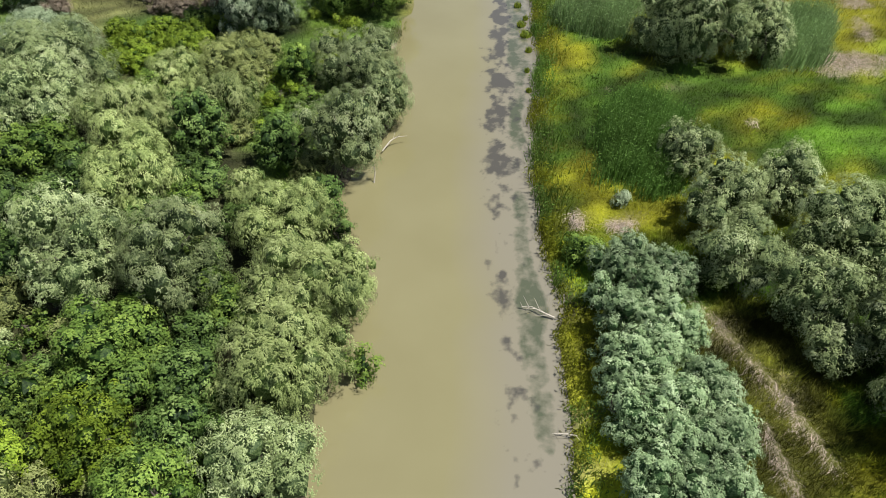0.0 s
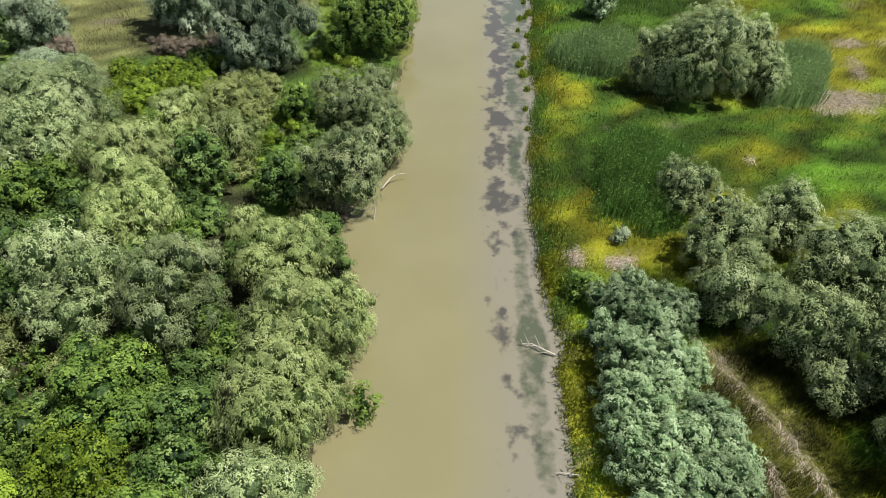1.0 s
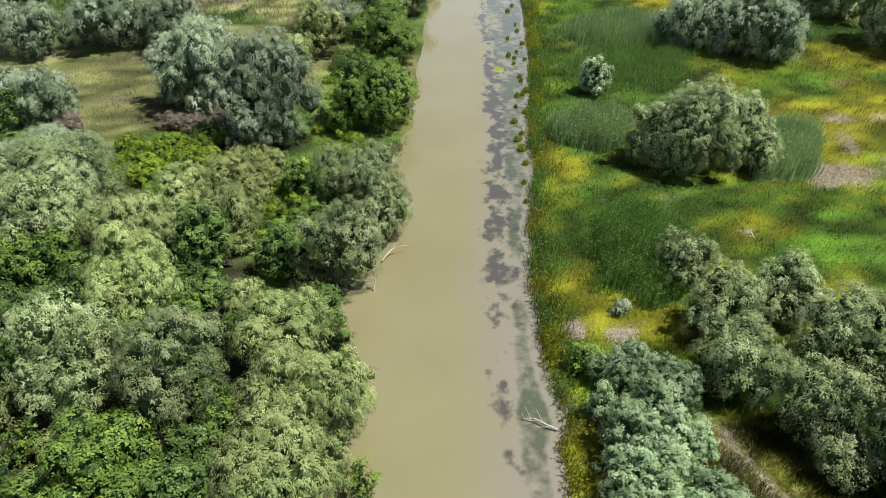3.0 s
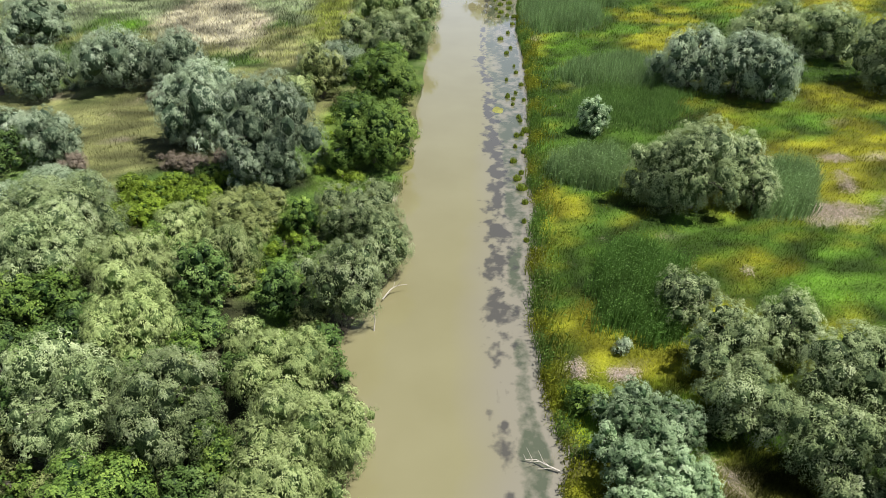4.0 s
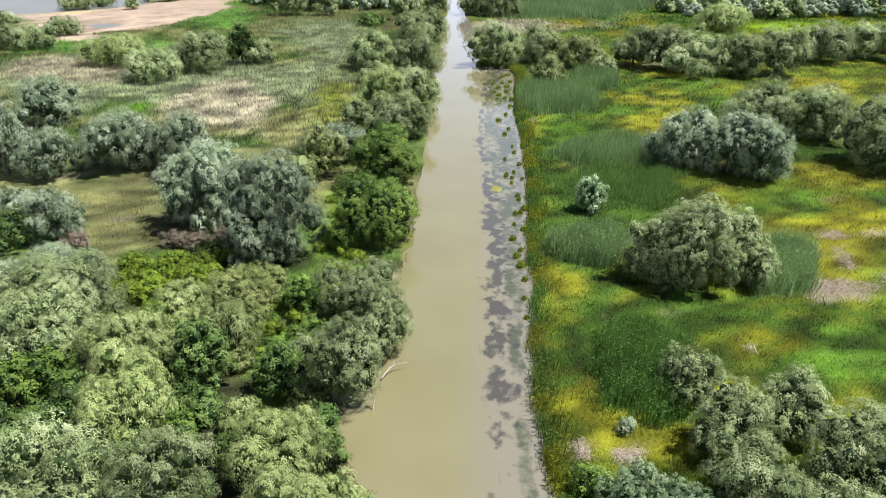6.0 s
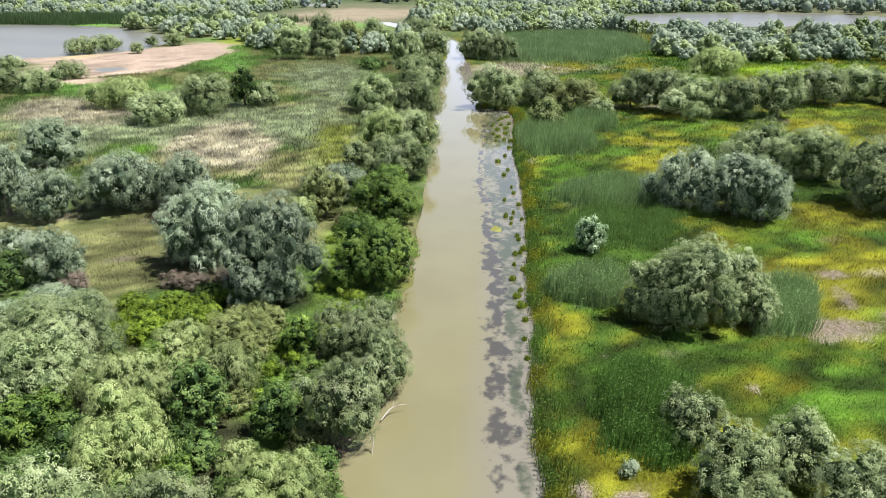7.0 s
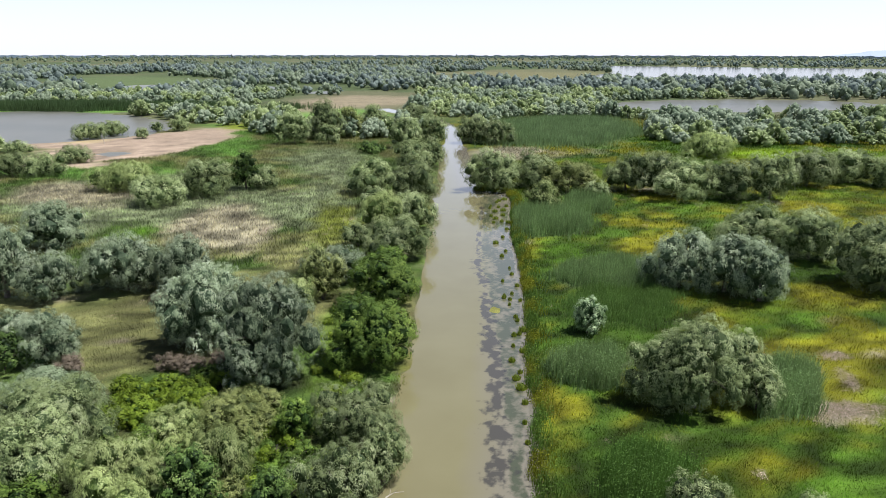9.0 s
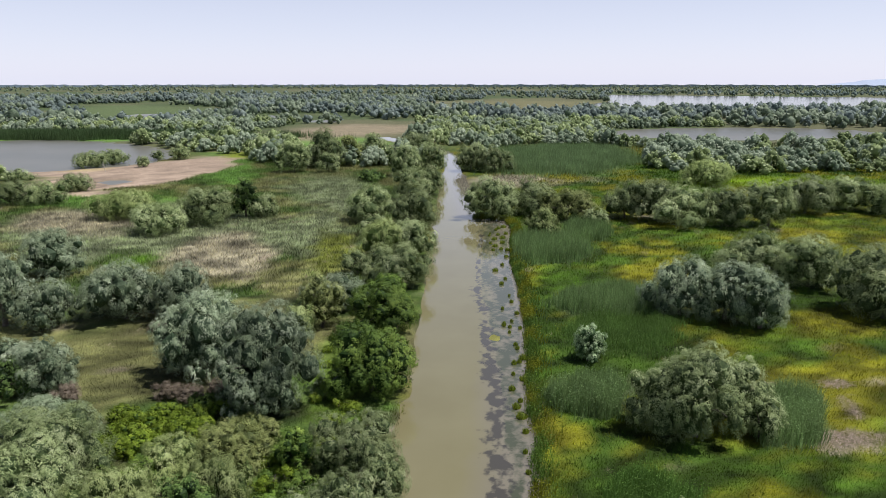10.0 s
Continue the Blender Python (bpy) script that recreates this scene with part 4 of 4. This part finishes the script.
# ---- reeds and grass ----
def blades(name, label, category, x, y, height, width, colour, lean=0.25, seed=3, kind="stuff", mat=None, leafy=0.0, lay=(0.06, -0.05), vary=(0.75, 1.3)):
    """Single blades of grass or reed standing on the ground."""
    r = np.random.default_rng(seed)
    n = len(x)
    z = ground_z(x, y) - 0.05
    hgt, wid = height * r.uniform(0.6, 1.25, n), width * r.uniform(0.7, 1.3, n)
    a = r.uniform(0, 6.28, n)
    dx, dy = np.cos(a) * wid / 2, np.sin(a) * wid / 2
    lx, ly = r.normal(lay[0], lean, n) * hgt, r.normal(lay[1], lean, n) * hgt
    V = np.stack([np.stack([x - dx, y - dy, z], 1), np.stack([x + dx, y + dy, z], 1), np.stack([x + lx, y + ly, z + hgt], 1)], 1)
    shade = r.uniform(*vary, (n, 1))
    c = np.repeat(colour * shade, 3, axis=0)
    if leafy:
        # arching leaves near the tips
        t = r.uniform(0.55, 0.95, n)
        px, py, pz = x + lx * t, y + ly * t, z + hgt * t
        b2 = r.uniform(0, 6.28, n)
        ll = leafy * r.uniform(0.6, 1.3, n)
        L2 = np.stack([np.stack([px, py, pz], 1), np.stack([px + np.cos(b2) * ll * 0.5 - np.sin(b2) * wid * 0.7, py + np.sin(b2) * ll * 0.5 + np.cos(b2) * wid * 0.7, pz + ll * 0.22], 1),
                       np.stack([px + np.cos(b2) * ll, py + np.sin(b2) * ll, pz + ll * r.uniform(-0.25, 0.15, n)], 1)], 1)
        V = np.concatenate([V, L2])
        c = np.concatenate([c, np.repeat(colour * shade * 0.95, 3, axis=0)])
        n = 2 * n
    V = V.reshape(-1, 3)
    ob = new(name, mesh_of(name, V, np.arange(3 * n).reshape(-1, 3), mat or GRASS, cover=c))
    return tagged(ob, label, category, kind=kind)


def scatter(x0, x1, y0, y1, count, seed):
    r = np.random.default_rng(seed)
    return r.uniform(x0, x1, count), r.uniform(y0, y1, count)


def dry(x, y, margin=-0.25):
    return wetness(x, y) < margin


for tag, x0, x1, y0, y1, count, hgt, wid in (("near", 6, 44, 10, 62, 110000, 0.36, 0.05), ("middle", 8, 80, 62, 130, 100000, 0.45, 0.075), ("far", 12, 130, 130, 250, 75000, 0.6, 0.15), ("last", 16, 210, 250, 420, 45000, 0.9, 0.45)):
    x, y = scatter(x0, x1, y0, y1, count, int(y0) + 1)
    ok = dry(x, y) & (x < y * 0.66 + 12) & (flattened(x, y) + np.random.default_rng(int(y0)).normal(0, 0.3, len(x)) < 0.12)
    x, y = x[ok], y[ok]
    c = land_cover(x, y)
    blades("meadow_grass", "long yellow-green meadow grass on the marsh", "grass", x, y, np.full(len(x), hgt) * (0.3 + 1.0 * rough_noise(x, y, 1.6, 77)), wid, c * 1.3, 0.45, int(y0), vary=(0.65, 1.4))
for x0, x1, y0, y1, count, hgt, wid in ((-30, -3, 30, 75, 30000, 0.4, 0.07), (-75, -6, 70, 116, 70000, 0.32, 0.07), (-140, -8, 116, 330, 170000, 1.15, 0.13)):
    x, y = scatter(x0, x1, y0, y1, count, int(y0) + 2)
    mud = on_mud(x, y)
    ok = dry(x, y) & (-x < y * 0.66 + 12) & (mud < 0.05)
    x, y = x[ok], y[ok]
    blades("meadow_grass", "dry brownish-green grass and reeds on the marsh", "grass", x, y, np.full(len(x), hgt) * (0.3 + 0.8 * rough_noise(x, y, 5, 78)), wid, land_cover(x, y) * 1.35, 0.45, int(y0) + 3)

for k, (e, colour, hgt) in enumerate(REED_BEDS):
    far = min(max(e[1] / 70.0, 1.0), 4.0)
    count = int(e[2] * e[3] * 4 * 215 / far ** 2)
    x, y = scatter(e[0] - e[2] * 1.5 - abs(e[4]) * e[3], e[0] + e[2] * 1.5 + abs(e[4]) * e[3], e[1] - e[3] * 1.3, e[1] + e[3] * 1.3, count, 300 + k)
    w = inside(x, y, e, 0.55, 15) + (rough_noise(x, y, 2.2, 16) - 0.5) * 0.5
    ok = (w + np.random.default_rng(k).normal(0, 0.13, len(w)) > 0) & dry(x, y)
    x, y, w = x[ok], y[ok], w[ok]
    c = np.array(colour) * (0.75 + 0.6 * rough_noise(x, y, 2.5, 81)[:, None])
    blades("reed_bed", "tall dense green reed bed in the marsh meadow", "reeds", x, y, hgt * (0.75 + 0.4 * step(0, 0.2, w) + 0.5 * rough_noise(x, y, 1.6, 83)), 0.07 * far, c, 0.12, 400 + k, leafy=(0.24 if far < 1.2 else 0.12), vary=(0.7, 1.25))
# taller rough grass between the shrubs and the willows
x, y = scatter(14, 27, 13, 40, 42000, 66)
ok = dry(x, y) & (flattened(x, y) < 0.1)
x, y = x[ok], y[ok]
blades("rough_grass", "rough olive and yellow-green grass between shrubs and willows", "grass", x, y, 0.6 * (0.5 + rough_noise(x, y, 2.0, 79)), 0.04,
       land_cover(x, y) * (0.7 + 2.2 * step(0.45, 0.65, rough_noise(x, y, 1.4, 80)))[:, None], 0.4, 67)
# reeds along the shore
y = np.concatenate([scatter(0, 1, 14, 190, 11000, 9)[1]])
x = shore_right(y) + np.random.default_rng(4).gamma(2.0, 0.5, len(y)) - 0.25
blades("shore_reeds", "green reeds along the muddy river shore", "reeds", x, y, (0.9 + 0.6 * soft_noise(x, y, 3, 5)) * np.interp(y, [34, 40], [0.5, 1.0]), 0.08 * np.clip(y / 70, 1, 3), (np.array((0.115, 0.20, 0.035)) + np.array((0.10, 0.035, -0.015)) * step(0.45, 0.6, rough_noise(x, y, 3.0, 86))[:, None]) * (0.6 + 0.8 * rough_noise(x, y, 2.0, 85)[:, None]), 0.2, 12, leafy=0.3)

# flattened dead reeds
for k, e in enumerate(STRAW_MATS):
    x, y = scatter(e[0] - e[2] * 1.4 - abs(e[4]) * e[3], e[0] + e[2] * 1.4 + abs(e[4]) * e[3], e[1] - e[3] * 1.3, e[1] + e[3] * 1.3, int(e[2] * e[3] * 1300 * (2.0 if e[1] < 45 else 1.0)), 500 + k)
    ok = inside(x, y, e, 0.6, 19) + np.random.default_rng(k).normal(0, 0.12, len(x)) > 0
    x, y = x[ok], y[ok]
    c = np.array((0.72, 0.60, 0.53)) * (0.45 + 0.85 * np.random.default_rng(k + 9).random((len(x), 1)))
    blades("dead_reeds", "bleached pinkish flattened dead reeds in the meadow", "dead reeds", x, y, np.full(len(x), 0.24), 0.04 * min(max(e[1] / 60, 0.45), 1.0), c, 1.7, 520 + k, lay=(-1.6, -2.6))


# tufts of sedge standing in the shallows
def sedge_tuft(x, y, R, seed):
    r = np.random.default_rng(seed)
    n = int(110 + 160 * R)
    a, q = r.uniform(0, 6.28, n), R * np.sqrt(r.random(n))
    bx, by = np.cos(a) * q, np.sin(a) * q
    hh = 1.15 * R ** 0.5 * r.uniform(0.6, 1.2, n) * (1.1 - 0.5 * q / R)
    b, w = r.uniform(0, 6.28, n), 0.05
    tips = np.stack([bx * 1.35 + r.normal(0, 0.06, n), by * 1.35 + r.normal(0, 0.06, n), hh], 1)
    V = np.stack([np.stack([bx - np.cos(b) * w, by - np.sin(b) * w, hh * 0 - 0.1], 1), np.stack([bx + np.cos(b) * w, by + np.sin(b) * w, hh * 0 - 0.1], 1), tips], 1).reshape(-1, 3)
    g = r.random((n, 1))
    c = np.repeat(np.array((0.16, 0.25, 0.03)) * (1 - g) + np.array((0.38, 0.42, 0.05)) * g, 3, axis=0)
    hump_v, hump_f = BALL[2]
    hv = hump_v * np.array((R * 0.75, R * 0.75, 0.35 + 0.45 * R))
    ob = new("sedge_tuft", mesh_of("sedge_tuft", np.concatenate([V, hv]), np.concatenate([np.arange(3 * n).reshape(-1, 3), hump_f + 3 * n]), GRASS,
                                   cover=np.concatenate([c, np.tile((0.17, 0.23, 0.035), (len(hv), 1))])))
    ob.location = (x, y, -0.33)
    return tagged(ob, "round yellow-green sedge tuft standing in shallow water", "sedge tuft", group="sedge tufts in the shallows")


TUFTS = [(8.6, 61.5, 0.5), (8.2, 67.0, 0.45), (8.9, 70.5, 0.8), (8.7, 73.5, 0.7), (8.4, 78.5, 0.6), (9.2, 81.0, 0.8), (8.5, 88.0, 0.7), (9.6, 88.5, 0.6), (10.4, 88.2, 0.9), (9.7, 94.0, 0.5),
         (9.3, 101.0, 0.5), (9.9, 101.5, 0.5), (10.6, 101.0, 0.5), (9.5, 103.5, 0.4), (10.0, 104.5, 0.5), (9.9, 110.5, 0.5), (10.9, 124.0, 0.6), (10.4, 133.0, 0.8), (12.0, 139.0, 0.7), (12.4, 143.5, 0.6),
         (8.2, 64.5, 0.4), (9.1, 76.0, 0.5), (8.8, 84.5, 0.5), (9.4, 91.0, 0.35), (9.0, 98.5, 0.35), (10.9, 107.0, 0.6), (11.3, 113.0, 0.5), (10.7, 118.0, 0.4), (11.6, 128.0, 0.5)]
TUFTS_FAR = [(11.0, 150.0, 0.6), (11.6, 153.0, 0.8), (12.6, 151.5, 0.7), (13.2, 150.5, 0.9), (11.2, 157.0, 0.6), (12.0, 160.0, 0.8), (13.6, 158.0, 0.9), (14.0, 162.0, 1.0), (13.0, 166.0, 0.7), (14.4, 168.0, 0.9),
             (12.2, 171.0, 0.5), (13.6, 173.0, 0.8), (15.0, 174.0, 0.9), (11.0, 165.0, 0.4), (10.6, 168.0, 0.4)]
for k, (x, y, R) in enumerate(TUFTS + TUFTS_FAR):
    jog = np.random.default_rng(900 + k).uniform(-0.7, 0.7, 2)
    sedge_tuft(x + jog[0], y + jog[1] * 2, R * (0.55 + 0.2 * jog[1]), 700 + k)


# dead wood
def dead_branch(name, label, points, thick, twigs, seed, colour_light=True):
    r = np.random.default_rng(seed)
    P = np.array(points, float)
    pieces = [tube(P, np.linspace(thick, thick * 0.3, len(P)), 6)]
    for k in range(twigs):
        j = r.integers(0, len(P) - 1)
        a = P[j] + (P[j + 1] - P[j]) * r.random()
        d = (P[j + 1] - P[j]) * 0.5 + r.normal(0, 0.35, 3) + np.array((0, 0, 0.2))
        pieces.append(tube([a, a + d * 0.5, a + d], [thick * 0.35, thick * 0.25, thick * 0.1], 5))
    V, F = join(pieces)
    ob = new(name, mesh_of(name, V, F, DEADWOOD, smooth=True))
    return tagged(ob, label, "dead branch")


def deadwood_material():
    m, nodes, links, b = material("bleached_deadwood", 0.85, 0.15)
    n = noise_node(nodes, links, 0.12, 4.0)
    r = ramp(nodes, [(0.3, (0.34, 0.30, 0.24)), (0.7, (0.62, 0.57, 0.48))])
    links.new(n.outputs["Fac"], r.inputs["Fac"])
    links.new(r.outputs["Color"], b.inputs["Base Color"])
    return m


DEADWOOD = deadwood_material()
dead_branch("dead_branch", "bleached dead branch leaning out over the river", [(-5.2, 50.0, -0.1), (-4.6, 51.0, 0.25), (-4.0, 51.4, 0.4), (-3.2, 51.7, 0.3)], 0.07, 4, 1)
dead_branch("dead_branch", "bleached dead stick at the foot of a bank willow", [(-5.6, 46.0, -0.4), (-5.5, 46.3, 0.4), (-5.55, 46.5, 1.1)], 0.07, 1, 2)
dead_branch("fallen_branch", "fallen dead branch lying in the shallow water", [(7.3, 31.6, -0.2), (6.6, 31.9, -0.05), (5.9, 32.4, -0.05), (5.2, 32.5, -0.15)], 0.07, 9, 3)
dead_branch("dead_branch", "dead twigs hanging over the muddy shore", [(7.6, 22.6, 0.0), (7.1, 22.8, -0.1), (6.5, 22.9, -0.2)], 0.05, 8, 4)
dead_branch("dead_sapling", "grey dead sapling standing on the mud flat", [(-133.0, 284.0, -0.2), (-133.1, 284.0, 1.4), (-133.4, 284.0, 3.0)], 0.16, 4, 5)
x, y = scatter(5.7, 7.2, 31.9, 32.9, 260, 8)
blades("fallen_reeds", "yellow fallen reeds caught on the branch", "dead reeds", x, y, np.full(len(x), 1.0), 0.05, np.tile((0.36, 0.34, 0.12), (len(x), 1)), 0.4, 9)

# a scum of yellow algae afloat beside the weed
a = np.linspace(0, 2 * np.pi, 40, endpoint=False)
q = 0.75 + 0.35 * soft_noise(np.cos(a) * 3 + 9, np.sin(a) * 3 + 9, 1.0, 8)
ax, ay = np.cos(a) * q * 0.8, np.sin(a) * q * 1.3
V = np.concatenate([np.stack([ax, ay, ax * 0], 1), np.stack([ax * 0.9, ay * 0.9, ax * 0 + 0.03], 1), [[0, 0, 0.04]]])
i, j = np.arange(40), (np.arange(40) + 1) % 40
F = np.concatenate([np.stack([i, j, j + 40], 1), np.stack([i, j + 40, i + 40], 1), np.stack([i + 40, j + 40, i * 0 + 80], 1)])
algae = new("algae_mat", mesh_of("algae_mat", V, F, GRASS, cover=np.tile((0.36, 0.36, 0.10), (len(V), 1))))
algae.location = (7.3, 96.5, -0.345)
tagged(algae, "pale yellow algae mat floating on the shallows", "algae")
